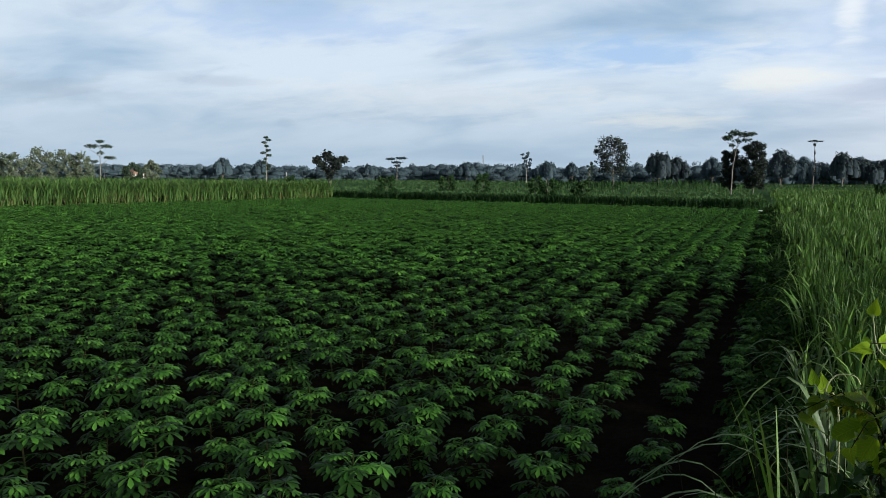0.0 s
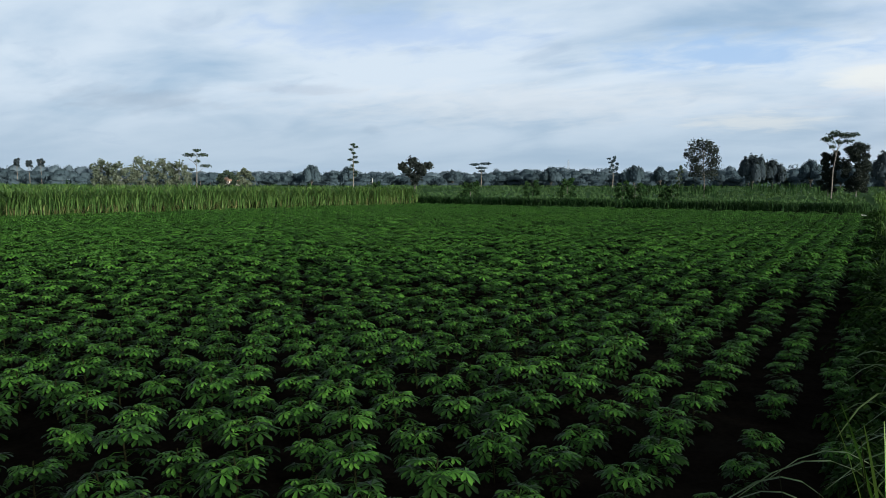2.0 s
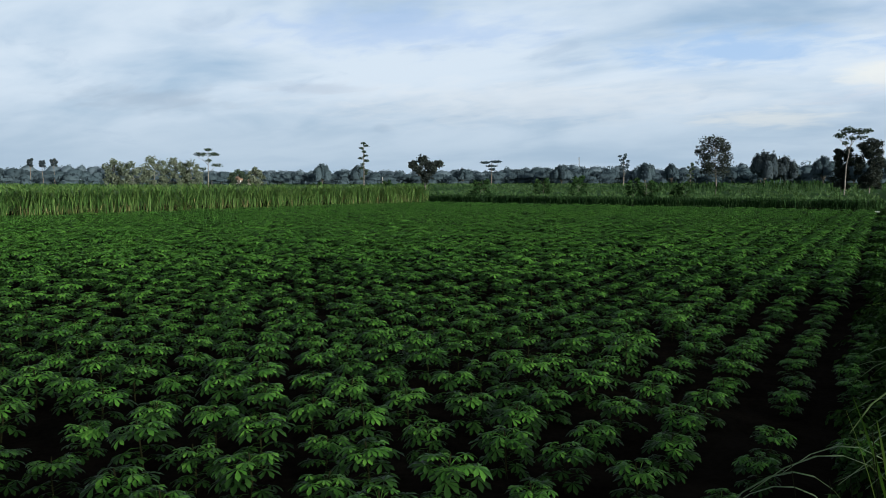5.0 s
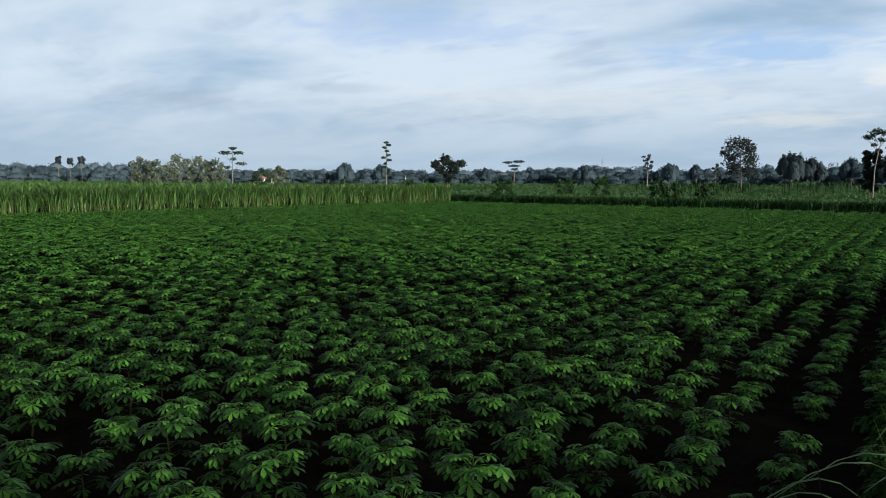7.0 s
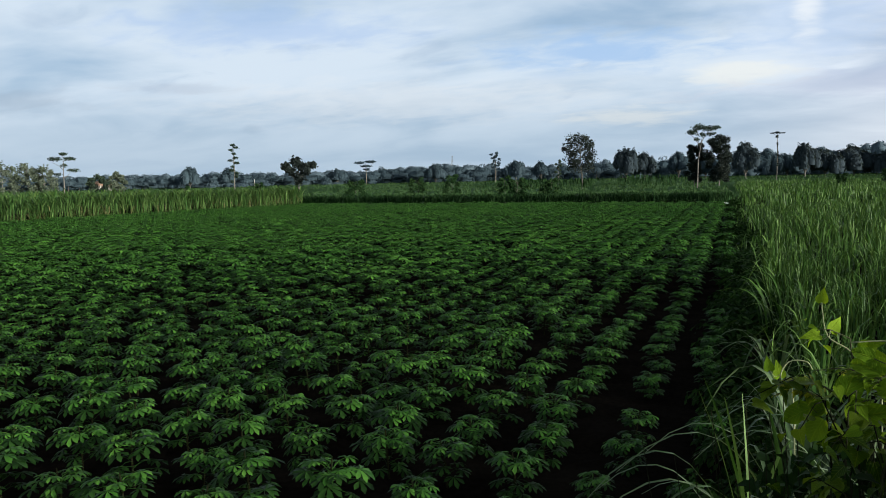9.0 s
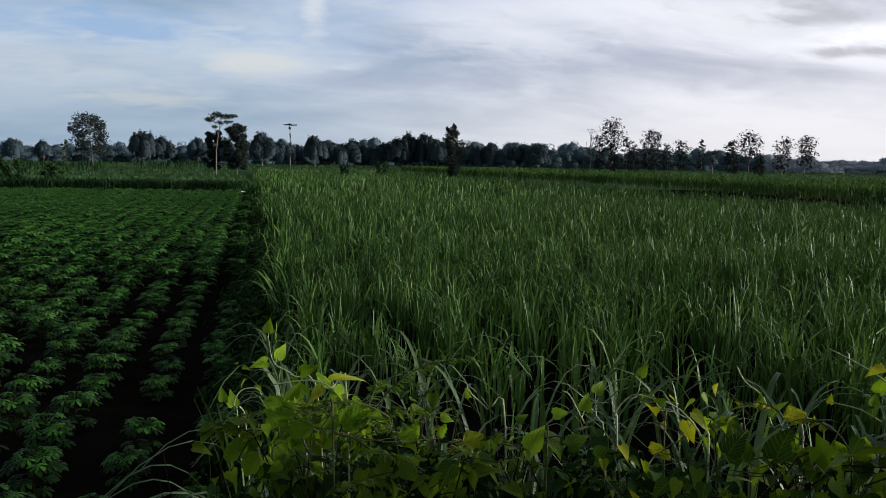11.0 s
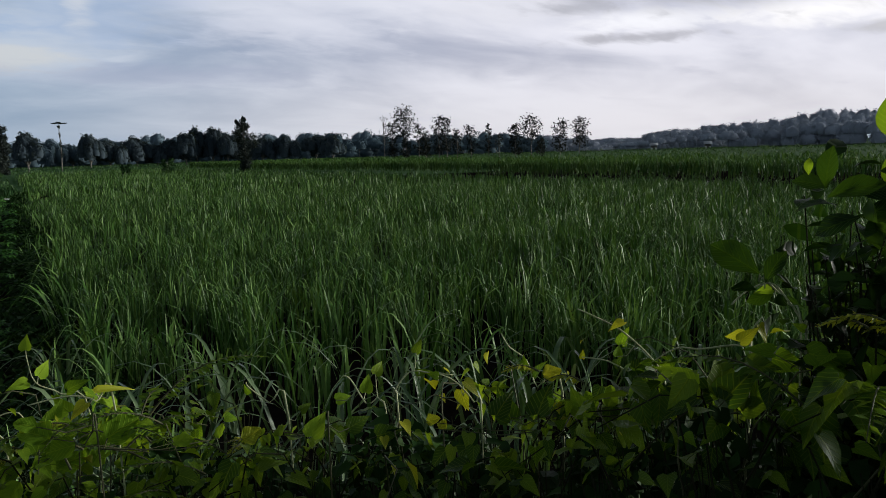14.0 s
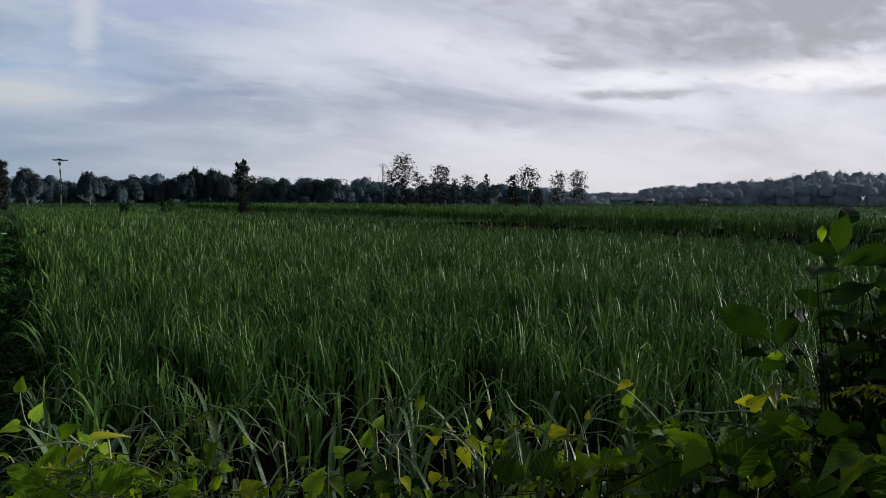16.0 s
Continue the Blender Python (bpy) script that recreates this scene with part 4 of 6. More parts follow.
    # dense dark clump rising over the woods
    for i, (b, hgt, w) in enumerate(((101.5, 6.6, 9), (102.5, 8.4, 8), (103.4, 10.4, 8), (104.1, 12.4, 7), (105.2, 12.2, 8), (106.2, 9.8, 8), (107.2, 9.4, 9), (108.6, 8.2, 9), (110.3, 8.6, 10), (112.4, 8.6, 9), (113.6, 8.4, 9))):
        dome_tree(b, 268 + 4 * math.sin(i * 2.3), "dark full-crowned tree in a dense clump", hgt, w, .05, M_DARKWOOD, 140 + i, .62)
    # shrubs along the field balks
    for i, (b, d, hgt, w) in enumerate(((65.9, 95, 2.9, 3.0), (70.5, 120, 3.0, 3), (73.0, 110, 3.4, 2.6), (76.9, 86, 3.1, 1.6), (77.8, 88, 2.8, 2.2), (80.3, 84, 2.7, 1.5), (79.9, 84, 2.3, 1.2), (53.9, 100, 2.7, 1.2), (59.0, 140, 2.8, 2.2), (102.2, 150, 3.0, 3), (99.5, 140, 2.2, 2))):
        auto_tree("shrub", b, d, "dark green shrub on a field balk", hgt, w, .04, M_BUSH, M_BARK, 110 + i, .24, 14, 150)


# height of the woods round the place, by bearing
WOODS = [(0, 9), (30, 8), (38, 7.6), (45, 5.8), (52, 5.8), (58, 5.8), (64, 5.4), (70, 7.2), (76, 7.0), (80, 6.6), (84, 7.2), (90, 8.8), (96, 10), (100, 11), (107, 11.5), (110, 10.4), (114, 11), (118, 9.2),
         (124, 8.4), (131, 7.0), (133, 5.0), (135.8, 5.0), (136.5, 7.6), (139, 8.2), (142, 10.4), (144.5, 10.8), (147.5, 13.4), (150, 13.6), (152, 12), (155, 9), (200, 11), (360, 9)]


def build_woods():
    """A belt of broad rounded crowns over lower scrub; some taller trees stand out."""
    r = np.random.default_rng(5)
    back, front, hazy, wood = Heap(), Heap(), Heap(), Heap()
    for depth, step, lift in ((392, .62, 1.06), (360, .74, .92), (334, .95, .74)):
        b = 27.0
        while b < 386:
            seen = b < 162
            b += step * r.uniform(.6, 1.4) * (1 if seen else 3.5)
            d = depth + r.normal(0, 6)
            hh = float(np.interp(b % 360, [w[0] for w in WOODS], [w[1] for w in WOODS])) * d / 345 * lift * (r.uniform(.86, 1.0) if b > 134 else r.choice([.72, .84, .94, 1.0, 1.08], p=[.2, .25, .25, .2, .1]))
            w = r.uniform(2.4, 4.4)
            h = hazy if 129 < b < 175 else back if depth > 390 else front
            x, y, _ = polar(b, d)
            core(h, (x, y, hh * .62), (w, w, hh * .36))
            shell(h, (x, y, hh * .62), (w, w, hh * .36), (170 if h is hazy else 110) if seen else 16, .85, r)
            low = (x + r.normal(0, 2), y + r.normal(0, 2), hh * .2)
            core(h, low, (w * .9, w * .9, hh * .34))
            shell(h, low, (w * 1.15, w * 1.15, hh * .38), (130 if h is hazy else 70) if seen else 12, .85, r)
            if r.random() < .4:
                shell(h, (x + r.normal(0, w * .8), y + r.normal(0, w), hh * .80), (w * .55, w * .55, hh * .20), 50, .85, r)
            tube(wood, [(x, y, 0), (x, y, hh * .7)], [.14, .06], 4)
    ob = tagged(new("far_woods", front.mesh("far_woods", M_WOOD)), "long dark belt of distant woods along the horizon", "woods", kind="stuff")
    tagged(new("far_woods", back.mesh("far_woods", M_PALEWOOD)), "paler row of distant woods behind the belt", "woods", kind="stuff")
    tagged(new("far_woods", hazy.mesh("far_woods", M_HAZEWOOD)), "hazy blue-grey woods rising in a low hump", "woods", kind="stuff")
    tagged(part("trunks", wood.mesh("trunks", M_BARK), ob, "thin grey trunks"), kind="stuff")


def build_hills():
    """Faint blue hills on the horizon, their haze put in as colour and glow."""
    b = np.linspace(128, 178, 60)
    high = 14 + 88 * np.exp(-((b - 154.5) / 6.0) ** 2) + 60 * np.exp(-((b - 167) / 7.0) ** 2) + 4 * np.sin(b * 1.3)
    v, f = [], []
    for i, (bb, hh) in enumerate(zip(b, high)):
        v += [polar(bb, 2500, -5), polar(bb, 2700, hh), polar(bb, 2900, -5)]
        if i:
            a = 3 * i
            f += [(a - 3, a, a + 1, a - 2), (a - 2, a + 1, a + 2, a - 1)]
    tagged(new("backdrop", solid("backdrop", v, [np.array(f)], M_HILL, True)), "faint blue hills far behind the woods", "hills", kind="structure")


build_trees()
build_woods()
build_hills()

# ---- the overgrown verge before the young cane ----
def heart_template(seed, long=1.0, wide=.85, coarse=False):
    """A heart-shaped leaf along +x, cupped along its midrib."""
    r = np.random.default_rng(seed)
    rim = [(0, 0), (-.09, .20), (.04, .40), (.26, .42), (.50, .30), (.78, .13), (1, 0)]
    if coarse:
        rim = [(0, 0), (.02, .42), (.55, .36), (1, 0)]
    v, n = [], len(rim)
    for x, w in rim:
        v.append((max(x, 0) * long, 0, -.26 * x * x))
    for sgn in (1, -1):
        for x, w in rim:
            v.append((x * long, sgn * w * wide, (.30 if sgn > 0 else .22) * w - .28 * x * x + r.normal(0, .022)))
    f = []
    for k, sgn in ((n, 1), (2 * n, -1)):
        for i in range(n - 1):
            q = (i, i + 1, k + i + 1, k + i)
            f.append(q if sgn > 0 else q[::-1])
    return np.array(v), [np.array(f)]


def oval_template(seed):
    """A broad obovate leaf along +x with a raised, wavy blade."""
    r = np.random.default_rng(seed)
    s = np.linspace(0, 1, 7)
    w = .27 * np.sin(math.pi * np.clip(s, 0.02, .995) ** 1.15) ** .9
    v = [(x, 0, .10 * math.sin(2.2 * x) - .16 * x * x) for x in s]
    for sgn in (1, -1):
        v += [(x, sgn * q, .10 * math.sin(2.2 * x) - .16 * x * x + .30 * q + r.normal(0, .012)) for x, q in zip(s, w)]
    n = len(s)
    f = [(i, i + 1, n + i + 1, n + i) for i in range(n - 1)] + [(2 * n + i, 2 * n + i + 1, i + 1, i) for i in range(n - 1)]
    return np.array(v), [np.array(f)]


def leaf_pose(at, yaw, pitch, roll, size):
    return Matrix.LocRotScale(at, Euler((roll, pitch, yaw), "XYZ"), (size,) * 3)


# The verge is laid out round the spot where the walker ends, to a scale of its own.
SPOT, SCALE = Vector((-0.013, -0.266, 2.74)), 0.62
LAYOUT = Matrix.Translation(SPOT) @ Matrix.Diagonal((SCALE, SCALE, SCALE, 1)) @ Matrix.Translation((0, 0, -2.6))


def soil_below(x):
    """Ground height below a point of the layout, in the layout's own measure."""
    return 2.6 + (ground_height(SPOT.x + SCALE * np.asarray(x, float), 0) - SPOT.z) / SCALE


def settle(ob):
    """Move a thing from the layout to its place."""
    ob.matrix_basis = LAYOUT @ ob.matrix_basis
    return ob


def crest(bearing):
    """Distance and height of the top of the undergrowth by bearing."""
    d = float(np.interp(bearing, [80, 88, 96, 110, 123, 138, 150, 165], [2.95, 2.85, 2.8, 2.7, 2.55, 2.4, 2.3, 2.3]))
    z = float(np.interp(bearing, [82, 86, 88, 94, 98, 110, 123, 135, 142, 150, 165], [0.7, 1.05, 1.35, 1.53, 1.55, 1.57, 1.62, 1.71, 1.86, 1.90, 1.92]))
    return d, z


def build_undergrowth():
    """Dense leaf mass on the bank, from its foot up to the creepers; its near-black colour holds the inner shade."""
    r = np.random.default_rng(11)
    h = Heap()
    v, f = heart_template(3, 1, .85, True)
    n = 9500
    b = r.uniform(86, 172, n)
    dz = np.array([crest(x) for x in b])
    s = r.random(n)
    d = dz[:, 0] + (s - .62) * 1.5
    top = dz[:, 1] - .10 - .9 * np.clip(.55 - s, 0, 1) - .9 * np.clip(s - .72, 0, 1) + .12 * np.sin(b * .55) * np.sin(b * .21 + 4 * s) + r.normal(0, .05, n)
    x, y = d * np.sin(np.radians(b)), d * np.cos(np.radians(b))
    g = soil_below(x)
    z = np.maximum(g + .03, top - np.where(r.random(n) < .75, np.abs(r.normal(0, .16, n)), r.random(n) * (top - g)))
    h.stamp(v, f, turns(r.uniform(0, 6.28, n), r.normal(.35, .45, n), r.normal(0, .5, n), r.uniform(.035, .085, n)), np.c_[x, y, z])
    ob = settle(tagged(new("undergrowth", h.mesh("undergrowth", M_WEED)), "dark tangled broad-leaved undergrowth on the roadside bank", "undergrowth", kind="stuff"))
    h = Heap()
    for q in r.uniform(87, 170, 420):
        dd, zz = crest(q)
        dd += r.normal(-.1, .3)
        x, y, _ = polar(q, dd)
        g0 = float(soil_below(x))
        lean = r.normal(0, .14, 2)
        tube(h, [(x, y, g0 - .03), (x + lean[0], y + lean[1], (g0 + zz) / 2), (x + 2 * lean[0], y + 2 * lean[1], zz - .1)], [.004, .003, .002], 3)
    tagged(part("stalks", h.mesh("stalks", M_TWIG), ob, "thin crossing stalks"), kind="stuff")


def creeper(bearing, reach_out, high, seed, leaves, leaf, size, label, aim=None):
    """A trailing vine: a thin stem that climbs from the undergrowth and arches over, with heart-shaped leaves on stalks."""
    r = np.random.default_rng(seed)
    d, z = crest(bearing)
    d += reach_out
    foot = np.array(polar(bearing + r.normal(0, 1.5), d - .15))
    foot[2] = float(soil_below(foot[0])) - .02
    way = r.uniform(0, 6.28) if aim is None else aim
    span = r.uniform(.25, .6)
    pts = [foot]
    top = z + high
    for s in np.linspace(.25, 1, 6):
        x, y, _ = polar(bearing, d)
        p = np.array((x + math.cos(way) * span * s * s, y + math.sin(way) * span * s * s, foot[2] + (top - foot[2]) * (1 - (1 - min(1, s * 1.25)) ** 2) - .16 * max(0, s - .75) * 4 * span))
        pts.append(p + r.normal(0, .012, 3))
    ob = new("creeping_vine")
    tagged(ob, label, "vine", "vines on the bank")
    ob.location = foot
    pts = np.array(pts) - foot
    h = Heap()
    tube(h, pts, np.linspace(.0045, .0016, len(pts)), 5)
    part("stem", h.mesh("stem", M_TWIG if leaf is M_VINE else M_STEM, True), ob)
    for i in range(leaves):
        s = 1 - .42 * (i / leaves) ** 1.2
        q = s * (len(pts) - 1)
        a = int(min(q, len(pts) - 2))
        at = pts[a] + (pts[a + 1] - pts[a]) * (q - a) + r.normal(0, .035, 3)
        m = leaf_pose(at, r.uniform(0, 6.28), r.normal(.45, .4), r.normal(0, .4), size * r.uniform(.65, 1.25) * (.75 if i == 0 else 1))
        part("leaf", {M_VINE: HEART, M_YELLOW: HEART_Y, M_SUNLEAF: HEART_S}[leaf][(i + seed) % 3], ob, m=m)
    return settle(ob)


HEART = [solid("leaf", *heart_template(i, 1, .8 + .06 * i), M_VINE, True) for i in range(4)]
HEART_Y = [solid("leaf", *heart_template(10 + i, 1, .75 + .08 * i), M_YELLOW, True) for i in range(3)]
OVAL = [solid("leaf", *oval_template(i), M_SHRUB, True) for i in range(4)]
# Yellow-green of young leaves, brightened further so they look sunlit.
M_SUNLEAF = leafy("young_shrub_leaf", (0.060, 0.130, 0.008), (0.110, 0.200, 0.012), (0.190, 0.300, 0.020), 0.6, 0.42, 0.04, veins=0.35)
HEART_S = [solid("leaf", *heart_template(30 + i, 1, .8 + .06 * i), M_SUNLEAF, True) for i in range(3)]
OVAL_V = solid("leaf", *oval_template(25), M_SHADELEAF, True)
OVAL_Y = [solid("leaf", *oval_template(20 + i), M_SUNLEAF, True) for i in range(2)]


def frond(at, yaw, pitch, long, seed, material, label, name="fern", pairs=30, leaflet=.13, droop=.2):
    """A pinnate frond with paired leaflets along an arching midrib."""
    r = np.random.default_rng(seed)
    ob = tagged(new(name), label, "fern")
    ob.matrix_basis = Matrix.LocRotScale(at, Euler((0, pitch, yaw)), None)
    s = np.linspace(0, 1, 8)
    pts = np.c_[s * long, 0 * s, .22 * long * np.sin(2.2 * s) - .30 * long * s * s]
    h = Heap()
    tube(h, pts, np.linspace(.004, .001, 8), 4)
    part("midrib", h.mesh("midrib", M_STEM, True), ob)
    v = np.array([(0, 0, 0), (.45, .16, .03), (1, .02, -.05), (.45, -.16, .03)])
    h = Heap()
    t = np.repeat(np.linspace(.12, .99, pairs), 2)
    side = np.tile([1, -1], pairs)
    loc = np.c_[np.interp(t, s, pts[:, 0]), 0 * t, np.interp(t, s, pts[:, 2])]
    size = long * leaflet * (np.sin(math.pi * np.clip(t * .85 + .1, 0, 1)) ** .6) * r.uniform(.85, 1.1, len(t))
    h.stamp(v, [np.array([(0, 2, 1), (0, 3, 2)])], turns(side * r.normal(1.15, .15, len(t)), r.normal(droop, .25, len(t)), r.normal(0, .4, len(t)), size), loc)
    tagged(part("foliage", h.mesh("foliage", material), ob), kind="stuff")
    return settle(ob)


def build_creepers():
    r = np.random.default_rng(31)
    for i in range(64):
        b = 90 + 78 * (i + r.random()) / 64
        creeper(b, r.normal(0, .16), r.uniform(-.12, .14), 200 + i, int(r.integers(9, 15)), M_VINE, r.uniform(.045, .085), "trailing vine with glossy heart-shaped green leaves")
    for i, b in enumerate((93.2, 104.5, 112.0, 117.5, 121.5, 128.0, 134.5, 139.0, 141.0, 146.5)):
        creeper(b, r.normal(0, .1), r.uniform(.05, .22), 300 + i, int(r.integers(2, 5)), M_YELLOW, r.uniform(.05, .08), "thin vine shoot with yellow-green young leaves")
    for i, (b, up) in enumerate(((92.2, .14), (92.8, .20), (93.3, .22), (93.8, .20), (94.4, .16), (95.0, .10), (95.6, .10), (96.4, .06), (97.6, .04))):
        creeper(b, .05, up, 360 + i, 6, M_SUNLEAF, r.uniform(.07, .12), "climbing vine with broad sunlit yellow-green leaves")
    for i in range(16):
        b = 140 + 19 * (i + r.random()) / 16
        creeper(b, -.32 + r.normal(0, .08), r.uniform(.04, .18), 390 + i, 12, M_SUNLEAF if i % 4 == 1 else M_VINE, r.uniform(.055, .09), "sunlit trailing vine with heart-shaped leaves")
    # long bare tendrils that lean out over the cane
    for i, (b, w) in enumerate(((118.5, 2.6), (129.0, -.2), (134.0, 2.4), (138.5, 2.2))):
        creeper(b, .15, .12, 340 + i, 2, M_YELLOW, .05, "long pale tendril arching out of the undergrowth", w)
    creeper(95.2, .05, .34, 380, 6, M_SUNLEAF, .035, "thin climbing vine with small yellow-green leaves", 1.7)
    # ferns
    for i, (b, d, z, yaw, long) in enumerate((*[(94.5 + .9 * k, 2.42 + .1 * (k % 3), 1.68 + .02 * (k % 4), .3 + 1.1 * k, .30) for k in range(8)],  (106.0, 2.5, 1.58, .9, .36), (103.5, 2.5, 1.56, 1.7, .36), (99.5, 2.6, 1.60, 1.5, .34), (97.5, 2.65, 1.62, .8, .30), (101.5, 2.45, 1.52, 2.2, .34), (150.5, 2.1, 1.92, 2.4, .40), (153.0, 2.05, 1.95, 2.0, .42), (148.0, 2.15, 1.90, .4, .40))):
        x, y, _ = polar(b, d)
        frond((x, y, z), yaw, -.25, long, 400 + i, M_FERN, "green fern frond with narrow paired leaflets")
    x, y, _ = polar(99.8, 2.75)
    frond((x, y, 1.70), -1.55, -.42, .46, 470, M_FERN, "long arching fern frond with narrow paired leaflets", "fern", 34, .10)
    # crisp yellow fronds
    for i, (b, d, z, yaw, long) in enumerate(((91.8, 2.85, 1.62, 1.6, .20), (91.2, 2.80, 1.60, 1.4, .16), (153.4, 2.0, 2.16, .45, .13), (152.0, 2.0, 2.15, .6, .11), (155.0, 1.98, 2.14, .2, .12), (107.2, 2.5, 1.64, .7, .10), (106.3, 2.5, 1.64, 2.4, .10), (95.0, 2.7, 1.72, 1.5, .15), (129.2, 2.45, 1.86, .9, .12), (132.6, 2.4, 1.84, .6, .12))):
        x, y, _ = polar(b, d)
        frond((x, y, z), yaw, -.1, long, 430 + i, M_YELLOW, "curled yellow-green frond with crowded leaflets", "yellow_frond", 20, .26, .30)


M_PALESTEM = surface("pale_tendril", (0.16, 0.18, 0.09), (0.34, 0.36, 0.20), 30, 0.6, 0.2, gloss=0.15)
SHADE = [OVAL_V]


def crinkled_template(seed):
    """A broad leaf with a puckered, curled blade."""
    r = np.random.default_rng(seed)
    u, w = np.meshgrid(np.linspace(0, 1, 9), np.linspace(-1, 1, 8), indexing="ij")
    half = .44 * np.sin(math.pi * np.clip(u, .03, .97) ** .8) ** .7 * (1 + .14 * np.sin(9 * u + seed))
    a, b = r.uniform(0, 6, 2)
    z = .05 * np.sin(13 * u + a) * np.cos(6 * w + b) + .10 * np.abs(w) ** 1.5 - .22 * u * u + .03 * np.sin(22 * w * half + a) + r.normal(0, .008, u.shape)
    k = np.array([i * 8 + j for i in range(8) for j in range(7)])
    return np.stack([u, w * half, z], -1).reshape(-1, 3), [np.stack([k, k + 8, k + 9, k + 1], -1)]


SLIM = [solid("leaf", *heart_template(60, 1, .26), M_YELLOW, True)]
CRINKLE = [solid("leaf", *crinkled_template(50 + i), M_SUNLEAF, True) for i in range(3)]
CRINKLE_Y = [solid("leaf", *crinkled_template(55 + i), M_YELLOW, True) for i in range(2)]


def perch(bearing, drop, away):
    """A point of the layout, by its bearing and the angle below the level of the eye."""
    return np.array(polar(bearing, away, 2.6 - away * math.tan(radians(drop))))


def facing(at, turn, size, r):
    """A leaf that shows its face to the road; turn: where its tip points, in degrees from level, seen from the road."""
    out = (Vector((0, 0, 2.6)) - Vector(at)).normalized()
    side = Vector((0, 0, 1)).cross(out).normalized()
    rise = out.cross(side)
    a = radians(turn) + r.normal(0, .10)
    tip = (side * math.cos(a) + rise * math.sin(a) + out * r.normal(.05, .22)).normalized()
    face = out * .9 + rise * r.uniform(-.1, .9) + side * r.normal(0, .5)
    across = face.cross(tip).normalized()
    face = tip.cross(across)
    m = Matrix((tip, across, face)).transposed().to_4x4()
    return Matrix.Translation(at) @ m @ Matrix.Scale(size * .78, 4)


def shoot(label, path, leaves, stem):
    """A vine shoot: a stem that rises from the soil along the path, and its leaves, each on its place."""
    pts = [perch(*p) for p in path]
    r = np.random.default_rng(int(path[0][0] * 10) + len(leaves))
    foot = np.array((pts[0][0] + .03, pts[0][1] + .02, float(soil_below(pts[0][0])) - .02))
    ob = tagged(new("vine_shoot"), label, "vine")
    ob.location = foot
    line = np.array([foot, foot * .4 + pts[0] * .6 + (.02, -.02, .0)] + pts) - foot
    # round the bends
    fine = [line[0]]
    for i in range(len(line) - 1):
        p0, p1, p2, p3 = (line[max(0, min(len(line) - 1, i + k))] for k in (-1, 0, 1, 2))
        for q in (.25, .5, .75, 1.0):
            fine.append(.5 * (2 * p1 + (p2 - p0) * q + (2 * p0 - 5 * p1 + 4 * p2 - p3) * q * q + (3 * p1 - p0 - 3 * p2 + p3) * q ** 3))
    h = Heap()
    tube(h, fine, np.linspace(.0042, .0022, len(fine)), 5)
    part("stem", h.mesh("stem", stem, True), ob)
    for i, (b, drop, away, turn, size, kind) in enumerate(leaves):
        at = perch(b, drop, away + r.normal(0, .03)) - foot
        m = facing(at + foot, turn, size, r)
        m.translation = at
        part("leaf", kind[i % len(kind)], ob, m=m)
        near = min(fine, key=lambda q: np.linalg.norm(q - at))
        if np.linalg.norm(near - at) > .02:
            h = Heap()
            tube(h, [near, (near + at) / 2 - (0, 0, .02), at], [.002, .0018, .0015], 4)
            part("leaf_stalk", h.mesh("leaf_stalk", stem, True), ob)
    return settle(ob)


